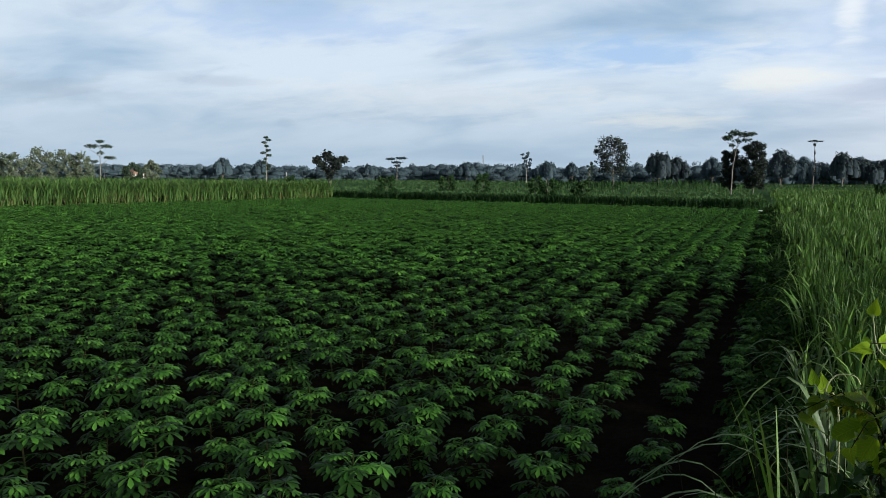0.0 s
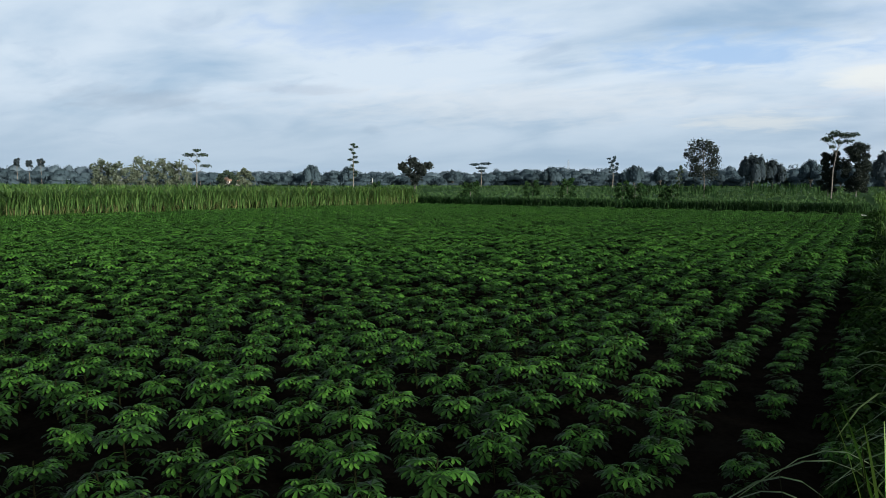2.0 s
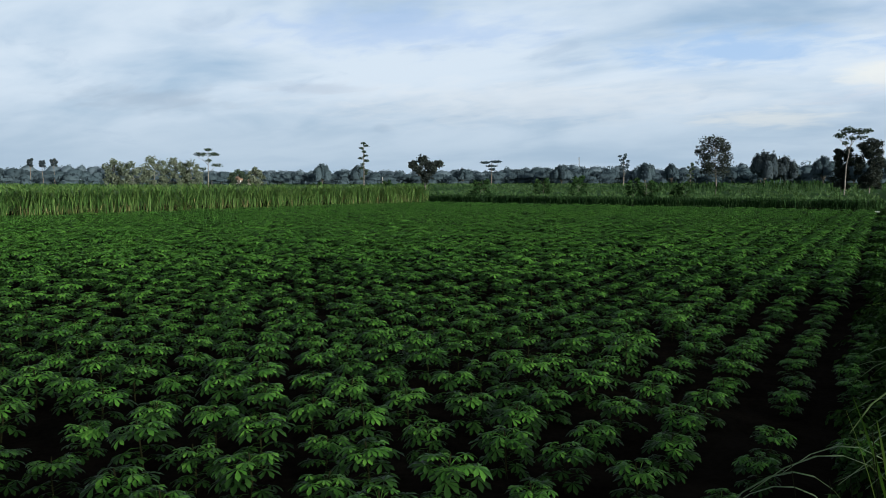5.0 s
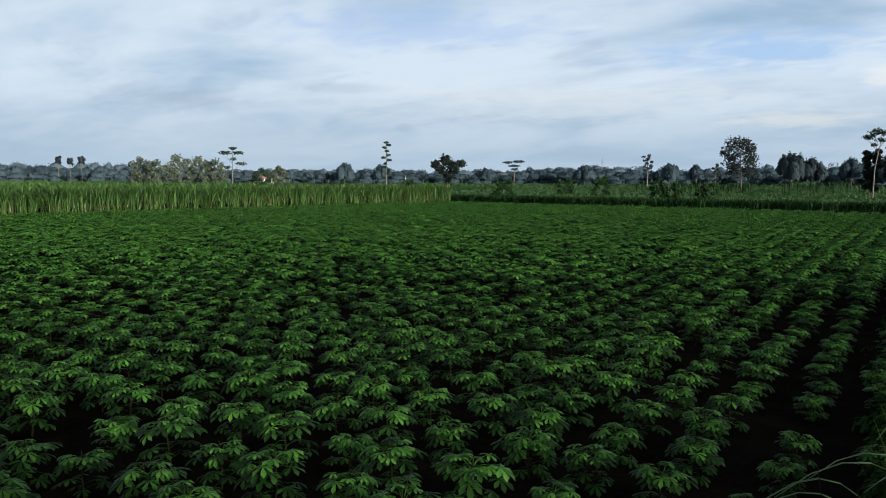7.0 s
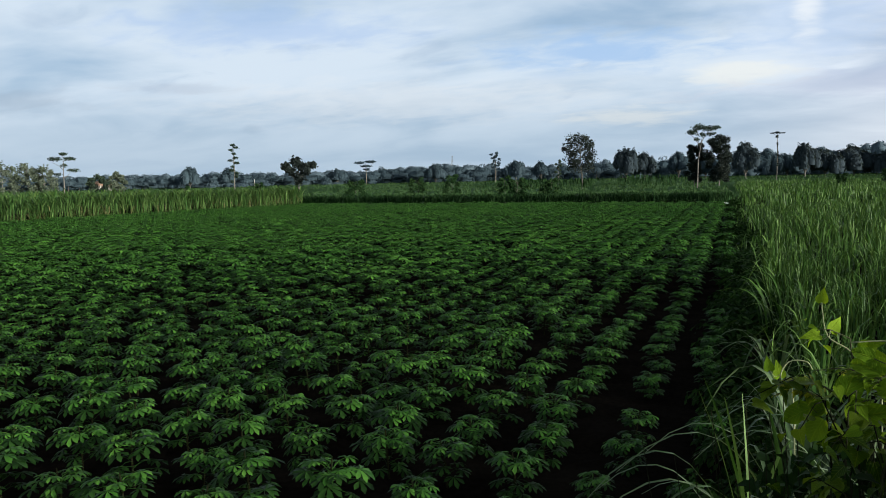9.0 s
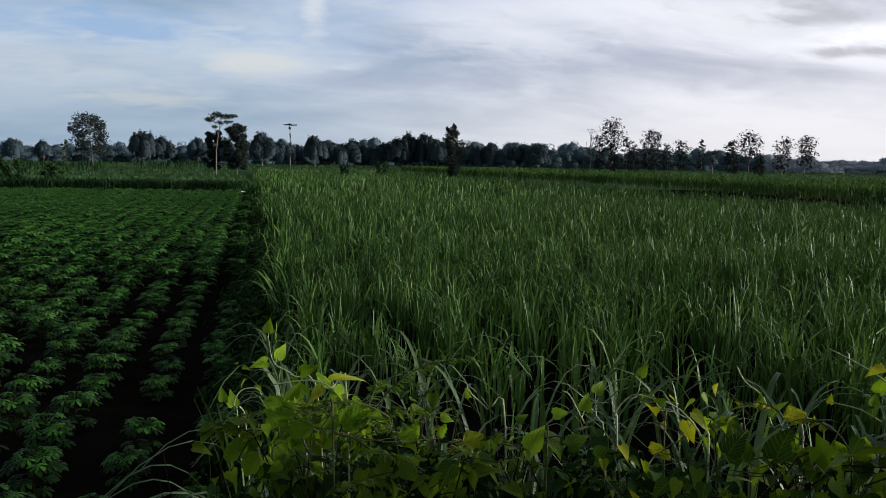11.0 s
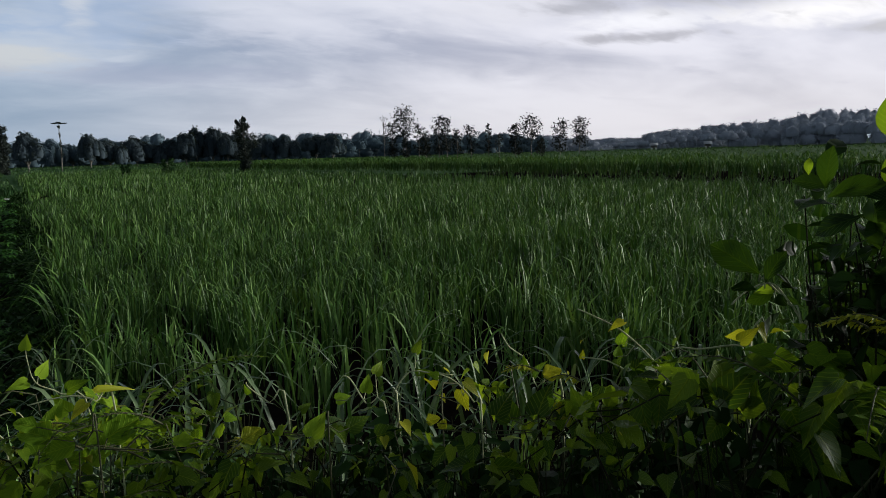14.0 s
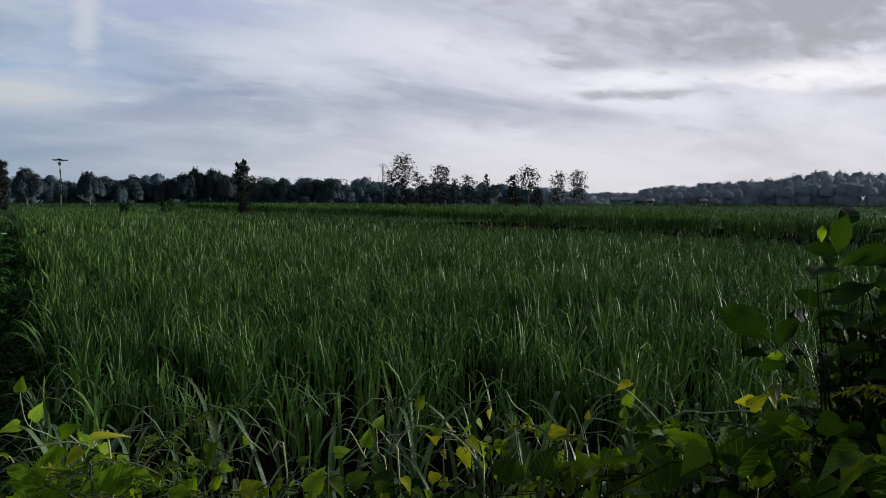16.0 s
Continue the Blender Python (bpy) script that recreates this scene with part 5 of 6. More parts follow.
def build_shoots():
    shoot("climbing vine with broad sunlit yellow-green leaves", [(94.4, 25.0, 2.82), (94.2, 22.2, 2.82), (93.2, 19.9, 2.83), (92.6, 18.5, 2.83)],
          [(92.5, 19.2, 2.83, 65, 0.169, HEART_S), (93.6, 20.4, 2.82, 15, 0.160, HEART_S), (94.2, 18.7, 2.82, 95, 0.142, HEART_S), (94.8, 21.7, 2.82, -30, 0.160, HEART_S), (94.4, 23.2, 2.82, -70, 0.137, HEART), (92.7, 21.8, 2.83, 200, 0.137, HEART), (93.7, 17.3, 2.82, 60, 0.091, HEART_S), (94.7, 17.0, 2.82, 120, 0.101, HEART_S)], M_STEM)
    shoot("crinkled yellow-green leaves hanging over the grass", [(92.8, 25.1, 2.83), (92.4, 22.4, 2.83), (91.9, 20.5, 2.84)],
          [(91.7, 20.0, 2.84, 185, 0.146, CRINKLE), (90.5, 20.1, 2.84, 200, 0.128, CRINKLE), (91.2, 20.8, 2.84, 230, 0.114, CRINKLE), (92.7, 20.1, 2.83, 10, 0.128, CRINKLE), (92.0, 21.4, 2.83, 250, 0.101, CRINKLE)], M_STEM)
    shoot("thin climbing tendril with small yellow-green leaves", [(90.8, 19.6, 3.49), (89.9, 17.7, 3.5), (90.4, 16.5, 3.5), (91.5, 16.4, 3.49), (91.9, 16.9, 3.49)],
          [(89.2, 17.1, 3.5, 110, 0.084, HEART_S), (89.9, 17.5, 3.5, 100, 0.098, HEART_S)], M_PALESTEM)
    shoot("thin climbing tendril with small yellow-green leaves", [(96.1, 18.0, 3.46), (94.3, 15.7, 3.47), (92.8, 14.7, 3.48), (92.4, 12.9, 3.48)],
          [(92.3, 14.6, 3.48, 190, 0.105, HEART_S), (93.0, 14.3, 3.48, 40, 0.105, HEART_S), (92.4, 12.5, 3.48, 80, 0.084, HEART_S), (94.7, 15.5, 3.47, 20, 0.119, HEART_S)], M_PALESTEM)
    shoot("pale vine shoot with a round yellow leaf and a long one", [(97.7, 17.8, 2.6), (96.5, 16.6, 2.6), (94.8, 16.0, 2.6), (92.2, 16.2, 2.6)],
          [(95.8, 16.6, 2.6, 215, 0.089, HEART_Y), (96.5, 16.0, 2.6, 5, 0.161, SLIM), (98.1, 17.6, 2.6, -5, 0.064, HEART_S)], M_PALESTEM)
    shoot("vine shoot with two hanging yellow leaves", [(124.7, 20.8, 2.55), (124.1, 19.0, 2.55), (122.7, 17.5, 2.55), (121.4, 16.9, 2.55)],
          [(123.4, 17.5, 2.55, -48, 0.095, HEART_Y), (123.1, 18.1, 2.55, -84, 0.103, HEART_Y), (121.4, 17.1, 2.55, 160, 0.051, HEART_S)], M_PALESTEM)
    shoot("long pale tendril arching out with a curled cream bud", [(139.2, 18.1, 2.6), (138.6, 17.1, 2.6), (137.4, 15.5, 2.6), (135.3, 13.7, 2.6), (133.3, 12.7, 2.6), (132.1, 12.2, 2.6)],
          [(138.8, 17.7, 2.6, -60, 0.113, HEART_Y), (135.3, 14.7, 2.6, 65, 0.084, HEART_S), (135.0, 15.6, 2.6, 75, 0.06, HEART_S)], M_PALESTEM)
    shoot("pale tendril with a small pale bud at its end", [(138.6, 17.7, 2.6), (135.8, 16.6, 2.6), (134.2, 15.9, 2.6), (132.4, 15.7, 2.6)],
          [(132.4, 15.8, 2.6, 95, 0.044, HEART_Y), (136.2, 16.5, 2.6, 40, 0.093, HEART)], M_PALESTEM)
    shoot("thin pale tendril lying across the cane", [(144.4, 15.8, 2.55), (143.8, 14.4, 2.55), (140.9, 14.8, 2.55), (139.3, 14.8, 2.55), (137.5, 15.9, 2.55)],
          [(137.5, 15.9, 2.55, 200, 0.051, HEART)], M_PALESTEM)
    shoot("upright vine shoot with yellow young leaves", [(144.4, 16.0, 2.4), (144.2, 14.1, 2.4), (144.6, 13.1, 2.4), (145.1, 12.4, 2.4)],
          [(143.7, 14.1, 2.4, 52, 0.089, HEART_Y), (144.0, 13.7, 2.4, 178, 0.074, HEART_Y), (144.9, 12.9, 2.4, -65, 0.074, HEART_Y), (144.2, 15.8, 2.4, 15, 0.123, HEART)], M_PALESTEM)
    shoot("arching pale stem with small leaves", [(148.0, 14.6, 2.35), (147.7, 12.6, 2.35), (146.6, 10.9, 2.35), (145.6, 10.0, 2.35), (144.1, 10.6, 2.35), (143.1, 11.6, 2.35)],
          [(145.7, 10.4, 2.35, 200, 0.062, HEART_S), (147.9, 13.0, 2.35, 150, 0.047, HEART_S), (148.1, 14.2, 2.35, 160, 0.055, HEART)], M_PALESTEM)
    shoot("pale looped tendril over the fern", [(150.7, 17.4, 2.3), (149.6, 16.0, 2.3), (149.1, 15.1, 2.3), (149.6, 14.6, 2.3)],
          [(149.8, 14.4, 2.3, 120, 0.046, HEART_S)], M_PALESTEM)
    shoot("thin curling tendrils above the vines", [(130.9, 18.2, 2.6), (129.0, 17.9, 2.6), (128.2, 16.0, 2.6), (126.9, 15.0, 2.6), (126.3, 14.0, 2.6)],
          [(128.0, 16.7, 2.6, 100, 0.068, HEART_S), (128.8, 17.2, 2.6, 60, 0.093, HEART)], M_PALESTEM)
    shoot("thin curling tendrils above the vines", [(109.8, 19.5, 2.65), (108.4, 18.2, 2.65), (107.0, 17.0, 2.65), (106.8, 16.6, 2.65)],
          [(107.0, 17.4, 2.65, 120, 0.049, HEART_S), (110.7, 19.0, 2.65, 40, 0.062, HEART)], M_PALESTEM)
    shoot("thin curling tendrils above the vines", [(117.4, 20.8, 2.65), (115.7, 18.8, 2.65), (114.6, 17.0, 2.65), (114.0, 16.7, 2.65)],
          [(115.7, 18.0, 2.65, 80, 0.094, HEART_S), (113.4, 18.4, 2.65, 20, 0.082, HEART_S), (116.5, 16.7, 2.65, 60, 0.074, HEART)], M_PALESTEM)
    shoot("thin curling tendrils above the vines", [(118.2, 20.2, 2.65), (117.8, 18.4, 2.65), (119.1, 16.7, 2.65), (120.8, 16.8, 2.65), (122.5, 17.0, 2.65)],
          [(119.7, 16.9, 2.65, 15, 0.074, HEART_S), (119.7, 15.3, 2.65, 70, 0.068, HEART)], M_PALESTEM)
    shoot("crinkled broad yellow-green leaves low on the bank", [(96.4, 19.8, 2.35), (96.1, 18.6, 2.35)],
          [(93.4, 18.6, 2.35, 150, 0.125, CRINKLE), (97.0, 19.2, 2.35, 20, 0.125, CRINKLE), (98.8, 18.8, 2.35, -20, 0.081, CRINKLE), (92.6, 17.7, 2.35, 160, 0.073, CRINKLE), (94.9, 19.3, 2.35, 190, 0.104, CRINKLE), (101.4, 20.2, 2.35, 10, 0.076, CRINKLE), (106.3, 20.6, 2.35, 10, 0.081, CRINKLE_Y), (104.6, 20.3, 2.35, 80, 0.06, CRINKLE)], M_STEM)
    shoot("curled yellow-green leaves among the vines", [(131.0, 20.9, 2.45), (131.4, 19.4, 2.45)],
          [(129.5, 17.1, 2.45, 20, 0.079, CRINKLE_Y), (134.4, 19.2, 2.45, 70, 0.09, CRINKLE), (133.4, 19.4, 2.45, 120, 0.082, CRINKLE), (120.4, 20.3, 2.45, 10, 0.06, CRINKLE_Y), (121.4, 20.9, 2.45, 60, 0.049, CRINKLE_Y), (138.9, 19.7, 2.45, 80, 0.068, CRINKLE_Y)], M_STEM)
    shoot("vine with large overlapping heart-shaped leaves", [(112.8, 21.4, 2.4), (112.8, 20.2, 2.4)],
          [(109.0, 20.6, 2.4, 70, 0.057, HEART), (111.5, 20.9, 2.4, 60, 0.123, HEART_S), (114.4, 20.5, 2.4, 30, 0.1, HEART), (116.5, 21.2, 2.4, 20, 0.111, HEART)], M_STEM)
    shoot("vine with large overlapping heart-shaped leaves", [(129.1, 21.4, 2.4), (129.1, 20.2, 2.4)],
          [(125.9, 20.0, 2.4, 60, 0.137, HEART), (127.0, 20.3, 2.4, 120, 0.149, HEART), (129.1, 19.9, 2.4, 75, 0.156, HEART), (131.0, 19.9, 2.4, 30, 0.13, HEART), (132.6, 20.0, 2.4, 110, 0.134, HEART_S)], M_STEM)
    shoot("vine with large overlapping heart-shaped leaves", [(141.7, 20.4, 2.4), (141.7, 19.2, 2.4)],
          [(140.5, 17.5, 2.4, 150, 0.171, HEART_S), (141.7, 17.9, 2.4, 165, 0.16, HEART), (142.6, 17.7, 2.4, 95, 0.178, HEART), (142.8, 18.2, 2.4, 50, 0.178, HEART), (144.0, 18.8, 2.4, 20, 0.13, HEART), (138.3, 19.8, 2.4, 110, 0.115, HEART)], M_STEM)
    shoot("vine with large overlapping heart-shaped leaves", [(147.6, 19.6, 2.4), (147.5, 18.4, 2.4)],
          [(145.7, 15.1, 2.4, -14, 0.149, HEART_S), (144.7, 18.4, 2.4, 80, 0.097, HEART_S), (147.2, 17.8, 2.4, 20, 0.119, HEART), (148.9, 17.7, 2.4, 160, 0.13, HEART), (150.9, 18.3, 2.4, 120, 0.149, HEART_S)], M_STEM)
    shoot("vine with large sunlit heart-shaped leaves below the shrub", [(154.5, 20.5, 2.2), (154.8, 18.6, 2.2)],
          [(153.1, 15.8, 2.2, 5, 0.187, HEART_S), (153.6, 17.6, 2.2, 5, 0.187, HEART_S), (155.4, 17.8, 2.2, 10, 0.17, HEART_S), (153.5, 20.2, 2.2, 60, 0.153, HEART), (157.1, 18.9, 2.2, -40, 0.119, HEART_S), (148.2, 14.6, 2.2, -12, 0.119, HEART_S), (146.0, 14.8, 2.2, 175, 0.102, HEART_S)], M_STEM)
    shoot("soft green stem with one broad shaded leaf", [(147.7, 14.3, 2.35), (146.7, 11.3, 2.35), (144.9, 9.5, 2.35)],
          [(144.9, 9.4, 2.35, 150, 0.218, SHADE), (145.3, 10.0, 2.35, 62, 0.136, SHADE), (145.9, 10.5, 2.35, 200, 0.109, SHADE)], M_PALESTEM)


def build_shrub():
    """Broad-leaved shrub, taller than the rest of the verge."""
    r = np.random.default_rng(77)
    foot = np.array(polar(154.5, 2.35))
    foot[2] = float(soil_below(foot[0])) - .03
    ob = tagged(new("shrub"), "dark broad-leaved shrub with sunlit young top leaves", "shrub")
    ob.location = foot
    # the broad leaves at the shoot tips: bearing, drop, turn, length, kind; sun and shade are in the kinds' colours
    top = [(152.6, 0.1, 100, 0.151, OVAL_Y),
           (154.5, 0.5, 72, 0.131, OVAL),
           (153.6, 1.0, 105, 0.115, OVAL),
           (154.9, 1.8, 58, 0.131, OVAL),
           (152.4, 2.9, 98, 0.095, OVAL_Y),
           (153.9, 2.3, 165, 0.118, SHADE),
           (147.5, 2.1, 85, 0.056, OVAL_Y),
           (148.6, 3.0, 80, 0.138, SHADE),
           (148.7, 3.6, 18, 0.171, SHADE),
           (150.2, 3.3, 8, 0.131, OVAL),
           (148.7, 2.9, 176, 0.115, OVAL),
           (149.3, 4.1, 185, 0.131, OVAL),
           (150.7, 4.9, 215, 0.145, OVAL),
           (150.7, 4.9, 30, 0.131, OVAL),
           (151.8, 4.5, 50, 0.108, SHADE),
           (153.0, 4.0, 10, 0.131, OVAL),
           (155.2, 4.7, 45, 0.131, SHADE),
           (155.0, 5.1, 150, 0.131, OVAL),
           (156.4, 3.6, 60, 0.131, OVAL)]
    tips = [(151.2, 8.5), (153.2, .5), (147.6, 4.0), (156.2, 4.5)] + [(b, r.uniform(4.5, 11.2 if b < 157 else 14.0)) for b in r.uniform(149.3, 164, 56)] + [(b, r.uniform(6.5, 11.0)) for b in r.uniform(147.8, 150, 9)]
    branches = []
    for k, (b, drop) in enumerate(tips):
        tip = perch(b, drop, 2.25 + r.normal(.06, .10)) - foot
        if k < 4:
            pts = [np.zeros(3), tip * (.45, .45, .40) + r.normal(0, .06, 3), tip * (.8, .8, .75) + r.normal(0, .03, 3), tip]
            radii = [.012, .009, .006, .003] if k != 2 else [.005, .004, .003, .002]
        else:
            base = branches[k % 4][2]
            root = base[1] + (base[2] - base[1]) * r.uniform(0, 1)
            pts = [root, root + (tip - root) * .35 + r.normal(0, .04, 3), root + (tip - root) * .7 + r.normal(0, .03, 3), tip]
            radii = [.005, .004, .003, .0018]
        h = Heap()
        tube(h, pts, radii, 5)
        branches.append((part("branch", h.mesh("branch", M_TWIG, True), ob), tip, pts))
    for i, (b, drop, turn, size, kind) in enumerate(top):
        at = perch(b + .4, drop + .5, 2.2 + r.normal(0, .03))
        m = facing(at, turn, size, r)
        m.translation = at - foot
        owner = min(branches[:4], key=lambda q: np.linalg.norm(q[1] - (at - foot)))[0]
        part("leaf", kind[i % len(kind)], owner, "sunlit yellow-green leaf" if kind is OVAL_Y else "", m)
    for k, (branch, tip, pts) in enumerate(branches):
        n = 9 if k < 4 else 34
        h = Heap()
        for i in range(n):
            q = 1 - (.74 if k < 4 else .98) * i / n
            at = np.array([np.interp(q, [0, .45, .8, 1], [p[j] for p in pts]) for j in range(3)]) + r.normal(0, .05, 3)
            if k < 4:
                part("leaf", OVAL[(i + k) % 4], branch, "", leaf_pose(at, i * 2.3 + k, r.normal(.15, .45), r.normal(0, .4), r.uniform(.06, .11)))
                continue
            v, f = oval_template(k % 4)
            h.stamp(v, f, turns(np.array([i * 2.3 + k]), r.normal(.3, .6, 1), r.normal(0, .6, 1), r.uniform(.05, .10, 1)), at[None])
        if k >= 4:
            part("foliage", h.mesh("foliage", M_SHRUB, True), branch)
    return settle(ob)


def build_grass_tufts():
    """Coarse grass that stands at the corner of the bank and flops over the furrow."""
    r = np.random.default_rng(91)
    for b, d, n, tall in ((97.6, 6.4, 16, 1.0), (96.9, 5.3, 12, 1.05), (96.6, 7.6, 20, .95), (95.8, 9.4, 22, .95),
                          *[(98.5 + 2.3 * i, 6.2 + .9 * math.sin(i * 2.2) + .4 * math.sin(i * 5.1), 10, 1.24 + .1 * math.sin(i * 3.7)) for i in range(19)] ):
        x, y, _ = polar(b, d)
        z = float(ground_height(x, 0)) - .03
        ob = tagged(new("grass_tuft"), "tuft of coarse grass with long arching blades", "grass", "grass tufts along the verge")
        ob.location = (x, y, z)
        for i in range(n):
            h = Heap()
            flop = r.random() < .8
            t = tall * r.uniform(.65, 1.12)
            blades(h, np.c_[r.normal(0, .07, (1, 2)), [[0]]], np.array([r.uniform(0, 6.28)]), np.array([t]), np.array([t * (r.uniform(.6, .95) if flop else r.uniform(.06, .3))]),
                   np.array([r.uniform(.035, .065)]), 9, np.array([r.uniform(.5, .9) if flop else r.uniform(0, .25)]), .35, r.normal(0, .8, 1))
            part("blade", h.mesh("blade", M_BLADE if flop else M_GRASS), ob)


def build_edge_cane():
    """Cane at the open edge of its field, whose outer leaves arch over the balk."""
    r = np.random.default_rng(92)
    for i in range(12):
        x = 8.8 + 1.1 * i + r.normal(0, .15)
        ob = tagged(new("sugarcane_clump"), "young sugarcane clump arching over the field balk", "sugarcane", "cane clumps along the balk")
        ob.location = (x, -.82 - .047 * x + r.normal(0, .12), -.02)
        for k in range(9):
            h = Heap()
            t = r.uniform(.75, 1.15)
            flop = r.random() < .7
            yaw = r.normal(1.7, .8) if flop else r.uniform(0, 6.28)
            blades(h, np.c_[r.normal(0, .09, (1, 2)), [[0]]], np.array([yaw]), np.array([t]), np.array([t * (r.uniform(.5, .9) if flop else r.uniform(.05, .25))]),
                   np.array([r.uniform(.032, .052)]), 8, np.array([r.uniform(.45, .85) if flop else r.uniform(0, .2)]), .35, r.normal(0, .7, 1))
            part("blade", h.mesh("blade", M_GRASS), ob)


def build_corner_grass():
    """A few broad stiff blades and floppy ones at the corner of the cassava: yaw, height, reach, width, droop."""
    for b, d, clumps in ((95.3, 4.7, ((1.9, 1.44, .34, .054, .0), (2.2, 1.36, .22, .046, .0), (1.2, 1.12, .10, .030, .1), (.4, 1.30, .15, .034, .0), (1.7, 1.02, .95, .052, .75), (2.0, .98, .80, .050, .85), (5.2, 1.2, .25, .05, .2), (4.9, 1.05, .5, .045, .5), (1.3, .9, .7, .04, .6))),
                         (93.9, 4.9, ((1.8, 1.10, .95, .050, .80), (1.5, .98, .85, .046, .70), (1.75, 1.30, .30, .026, .0), (2.4, .80, .70, .050, .9))),
                         (97.6, 5.0, ((1.6, 1.32, .9, .046, .62), (2.0, 1.38, 1.1, .040, .60), (.9, 1.3, .2, .05, .1), (2.6, 1.35, .3, .05, .1), (5.5, 1.4, .3, .05, .2)))):
        x, y, _ = polar(b, d)
        ob = tagged(new("grass_tuft"), "coarse grass with stiff upright and flopping blades", "grass", "grass tufts along the verge")
        ob.location = (x, y, float(ground_height(x, 0)) - .03)
        for k, (yaw, high, reach, wide, droop) in enumerate(clumps):
            h = Heap()
            blades(h, np.array([[.05 * math.cos(k * 2.4), .05 * math.sin(k * 2.4), 0]]), np.array([yaw]), np.array([high]), np.array([reach]), np.array([wide]), 10, np.array([droop]), .35, np.array([.4]))
            part("blade", h.mesh("blade", M_BLADE if droop > .3 else M_GRASS), ob)


def build_weeds():
    """Low dark weeds in tufts on the balk between the cassava and the cane, and at the foot of the bank."""
    r = np.random.default_rng(15)
    h = Heap()
    v, f = np.array([(0, 0, 0), (.5, .27, .07), (1, 0, -.10), (.5, -.27, .07)]), [np.array([(0, 2, 1), (0, 3, 2)])]

    def tufts(p, radius, high, leaves, size):
        k = len(p) * leaves
        rad = np.repeat(radius * r.uniform(.6, 1.3, len(p)), leaves)
        up = np.repeat(high * r.uniform(.5, 1.3, len(p)), leaves)
        s, a = np.sqrt(r.random(k)), r.uniform(0, 6.28, k)
        q = np.repeat(p, leaves, 0) + np.c_[np.cos(a), np.sin(a)] * (rad * s)[:, None]
        z = ground_height(q[:, 0], 0) + up * (1 - .75 * s ** 2) * r.uniform(.55, 1.0, k)
        h.stamp(v, f, turns(a + r.normal(0, .6, k), .1 + .8 * s + r.normal(0, .25, k), r.normal(0, .3, k), size * r.uniform(.6, 1.4, k)), np.c_[q, z])

    for lo, hi, n, radius, high, leaves, size in ((2.4, 9, 110, .24, .34, 95, .075), (9, 24, 190, .30, .34, 50, .115), (24, 58, 300, .38, .36, 22, .19)):
        a, c = r.uniform(lo, hi, n), r.uniform(-.95 - .004 * lo, .25, n)
        tufts(a[:, None] * ROW_U + c[:, None] * ROW_N, radius, high, leaves, size)
    tufts(np.c_[r.uniform(56.5, 76, 120), r.uniform(-3.8, -2.5, 120)], .45, .5, 26, .2)
    tufts(np.c_[r.uniform(1.7, 4.6, 170), r.uniform(-5.5, -.7, 170)], .26, .30, 55, .075)
    tufts(np.c_[r.uniform(-2.4, .3, 150), r.uniform(-7, 7, 150)], .22, .10, 36, .055)
    tufts(np.c_[r.uniform(-.2, 2.5, 160), r.uniform(-.6, 14, 160)], .22, .14, 45, .06)
    tagged(new("weeds", h.mesh("weeds", M_WEED)), "low dark weeds along the balk and the bank foot", "weeds", kind="stuff")


build_weeds()
build_undergrowth()
build_creepers()
build_shoots()
build_shrub()
build_grass_tufts()
build_edge_cane()
build_corner_grass()

# ---- small and distant things ----
def box(h, x0, y0, z0, x1, y1, z1):
    v = np.array([(x, y, z) for z in (z0, z1) for y in (y0, y1) for x in (x0, x1)], float)
    h.add(v, np.array([(0, 2, 3, 1), (4, 5, 7, 6), (0, 1, 5, 4), (2, 6, 7, 3), (0, 4, 6, 2), (1, 3, 7, 5)]))


def house(bearing, distance, wide, deep, eaves, ridge, label):
    """A small village house: plastered walls, tiled gable roof, a door and two windows towards the fields."""
    ob = tagged(new("house"), label, "house")
    ob.location = polar(bearing, distance)
    ob.rotation_euler = (0, 0, -radians(bearing))
    h = Heap()
    box(h, -wide / 2, 0, 0, wide / 2, deep, eaves)
    part("wall", h.mesh("wall", M_PLASTER), ob)
    o, t = .5, .12
    v = []
    for x in (-wide / 2 - o, wide / 2 + o):
        v += [(x, -o, eaves - .2), (x, deep / 2, ridge), (x, deep + o, eaves - .2), (x, -o, eaves - .2 + t), (x, deep / 2, ridge + t), (x, deep + o, eaves - .2 + t)]
    f = [(0, 1, 7, 6), (1, 2, 8, 7), (3, 9, 10, 4), (4, 10, 11, 5), (0, 6, 9, 3), (2, 5, 11, 8), (0, 3, 4, 1), (1, 4, 5, 2), (6, 7, 10, 9), (7, 8, 11, 10)]
    part("roof", solid("roof", v, [np.array(f)], M_TILE if "orange" in label else M_METAL), ob, "clay tile roof" if "orange" in label else "grey sheet roof")
    for name, x, w, z0, z1 in (("door", 0, .9, 0, 2.1), ("window", -wide * .3, 1.1, .9, 2.0), ("window", wide * .3, 1.1, .9, 2.0)):
        h = Heap()
        box(h, x - w / 2, -.05, z0, x + w / 2, .02, z1)
        part(name, h.mesh(name, M_BARK), ob)
    return ob


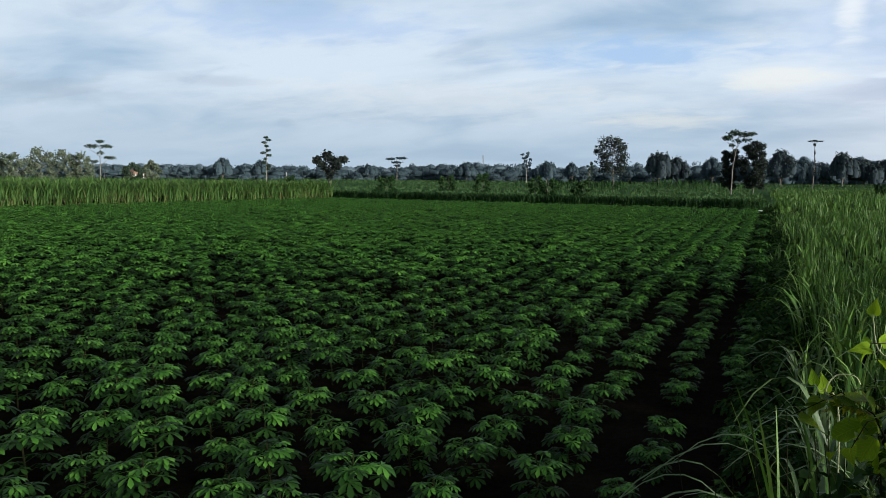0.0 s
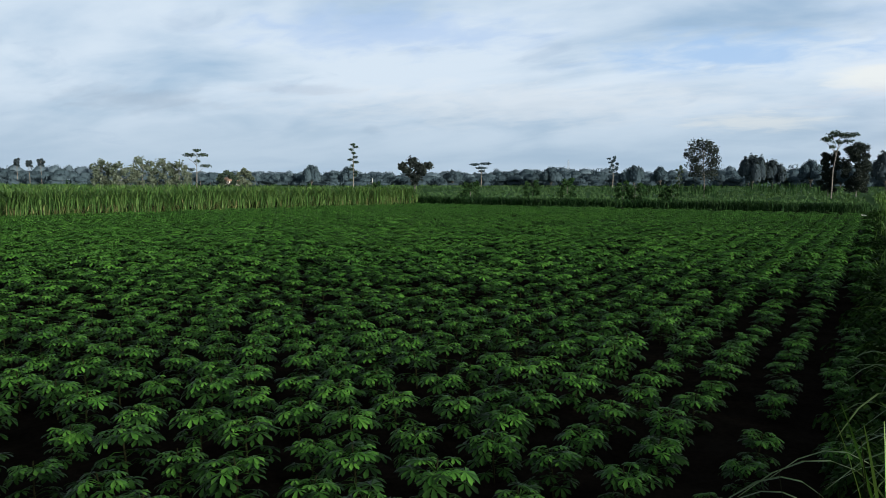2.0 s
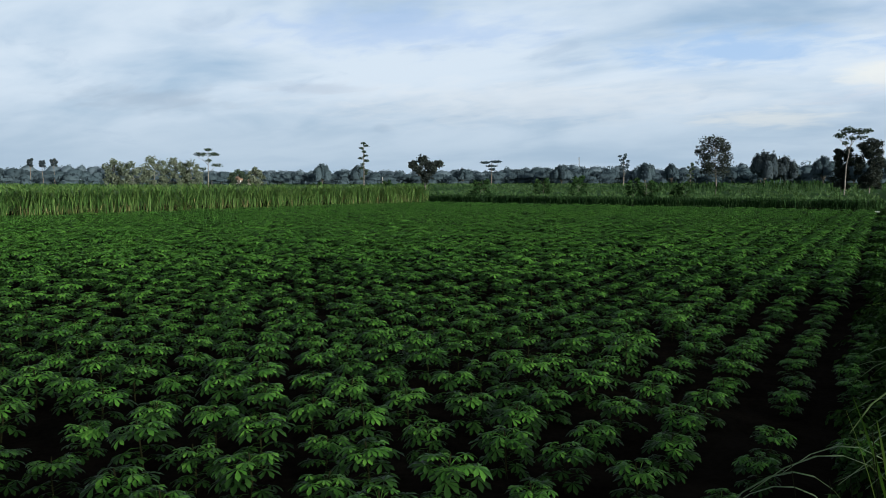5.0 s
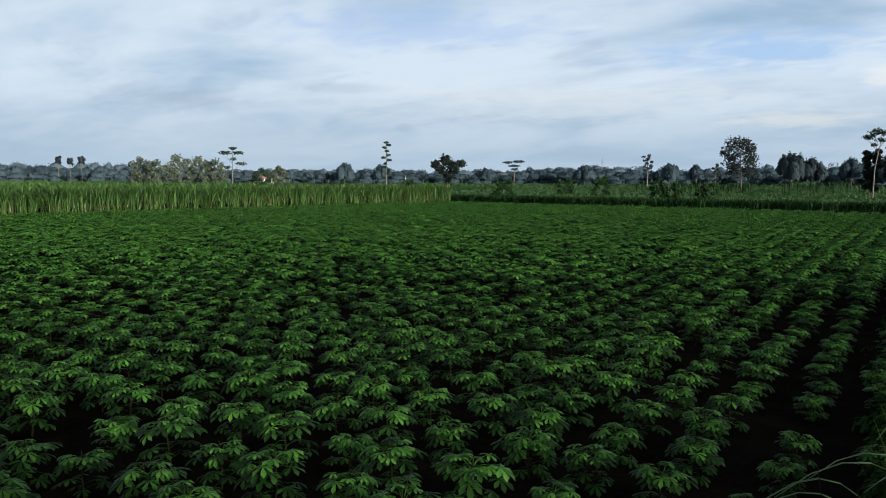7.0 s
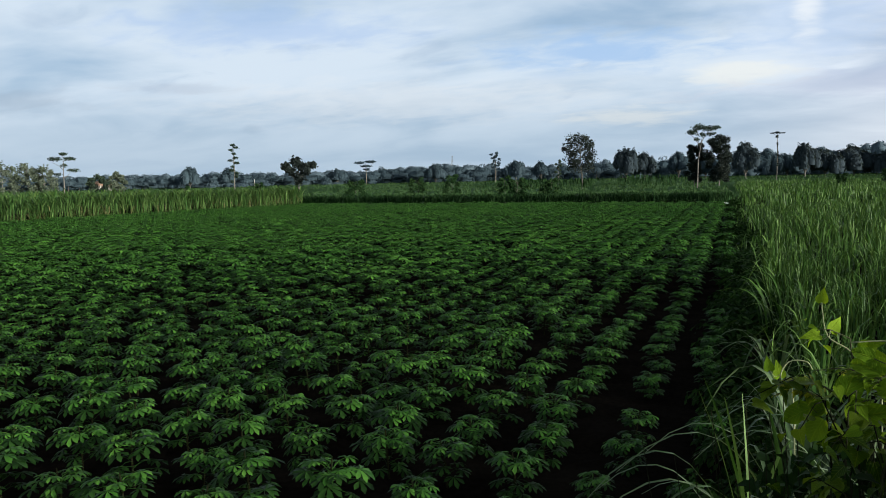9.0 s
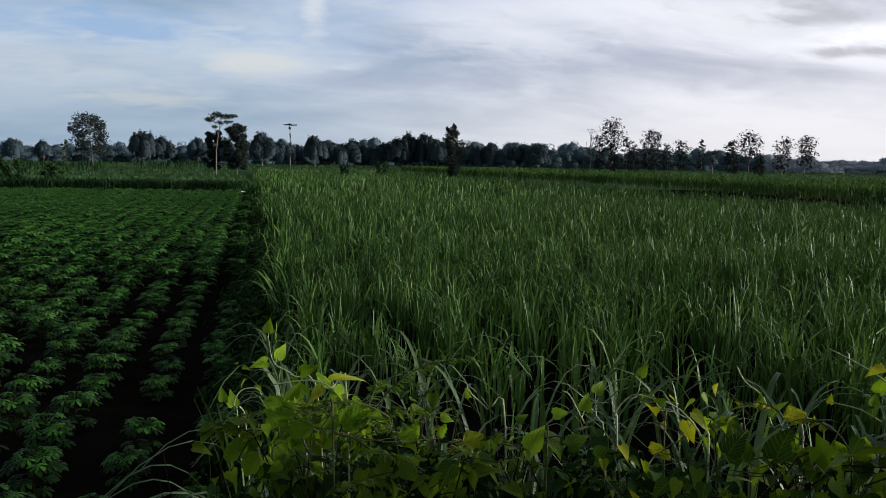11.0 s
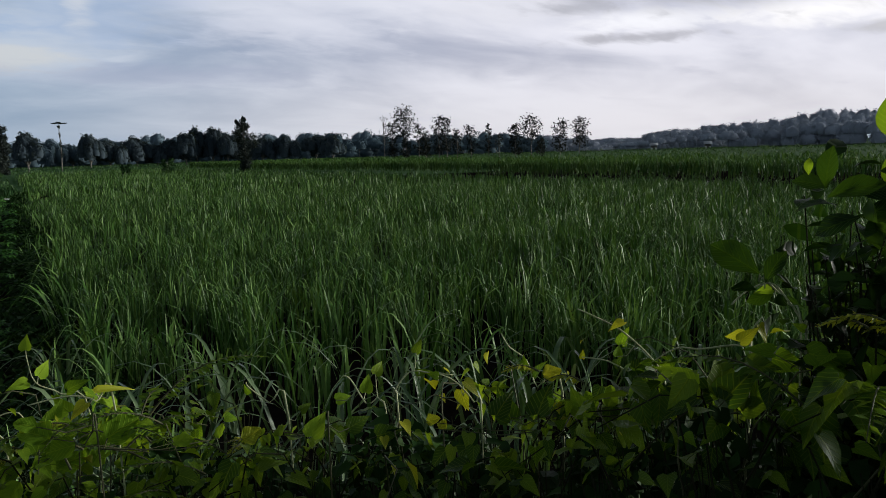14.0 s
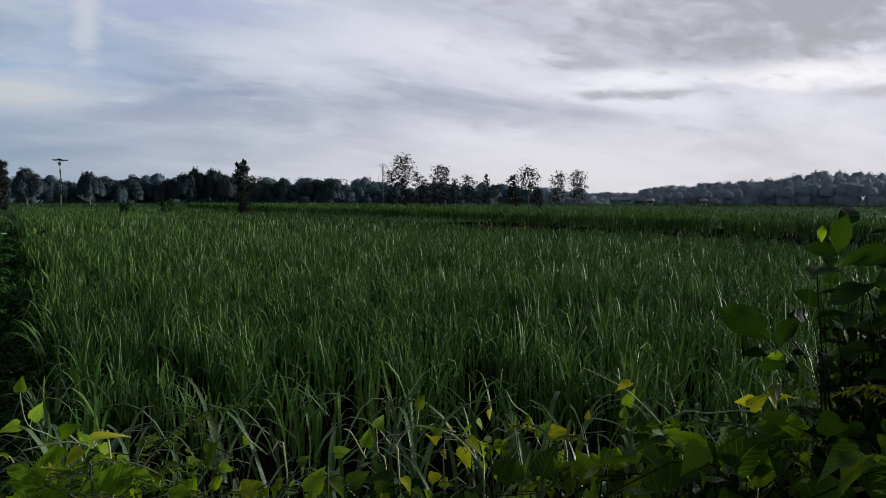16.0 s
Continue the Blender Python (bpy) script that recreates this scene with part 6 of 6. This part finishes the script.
def lattice_mast(bearing, distance, high):
    """Slim radio mast with cross braces."""
    ob = tagged(new("radio_mast"), "slim grey radio mast above the far woods", "mast")
    ob.location = polar(bearing, distance)
    for k in range(3):
        a = k * 2 * math.pi / 3
        h = Heap()
        tube(h, [(.9 * math.cos(a), .9 * math.sin(a), 0), (.35 * math.cos(a), .35 * math.sin(a), high)], [.09, .06], 5)
        part("leg", h.mesh("leg", M_METAL), ob)
    for i in range(14):
        z0, z1 = high * i / 14, high * (i + 1) / 14
        a = i * 2 * math.pi / 3
        r0, r1 = .9 - .55 * i / 14, .9 - .55 * (i + 1) / 14
        h = Heap()
        tube(h, [(r0 * math.cos(a), r0 * math.sin(a), z0), (r1 * math.cos(a + 2.1), r1 * math.sin(a + 2.1), z1)], [.04, .04], 4)
        part("brace", h.mesh("brace", M_METAL), ob)
    return ob


house(48.66, 330, 4.6, 4, 2.2, 3.7, "small house with an orange clay roof behind the cane")
house(49.1, 332, 2.2, 2.2, 2.2, 2.9, "tiny white-walled outhouse beside the orange-roofed house")
house(136.73, 318, 2.2, 2.4, 1.9, 2.6, "white-walled farmhouse at the foot of the woods")
house(140.35, 318, 2.2, 2.4, 1.9, 2.6, "white-walled farmhouse at the foot of the woods")
lattice_mast(73.05, 420, 13.5)


def white_post(bearing, distance):
    ob = tagged(new("boundary_pillar"), "white painted pillar standing beyond the cane", "pillar")
    ob.location = polar(bearing, distance)
    h = Heap()
    tube(h, [(0, 0, 0), (0, 0, 2.7), (0, 0, 2.75)], [.13, .11, .15], 8)
    part("shaft", h.mesh("shaft", M_POST, True), ob)
    h = Heap()
    tube(h, [(0, 0, 2.7), (0, 0, 2.85), (0, 0, 3.15)], [.15, .13, .03], 8)
    part("cap", h.mesh("cap", M_POST, True), ob)


white_post(58.7, 250)


def litter():
    """A scrap of white plastic caught on the weeds at the corner of the field."""
    h = Heap()
    r = np.random.default_rng(3)
    g = np.linspace(-.14, .14, 5)
    X, Y = np.meshgrid(g, g, indexing="ij")
    Z = .04 * np.sin(X * 25) * np.cos(Y * 19) + r.normal(0, .012, X.shape)
    a = np.array([i * 5 + j for i in range(4) for j in range(4)])
    h.add(np.stack([X, Y, Z], -1).reshape(-1, 3), np.stack([a, a + 5, a + 6, a + 1], -1))
    ob = tagged(new("plastic_scrap", h.mesh("plastic_scrap", M_PLASTER, True)), "crumpled scrap of white plastic lying on the weeds", "litter")
    ob.location = (54.3, -2.3, .45)


litter()
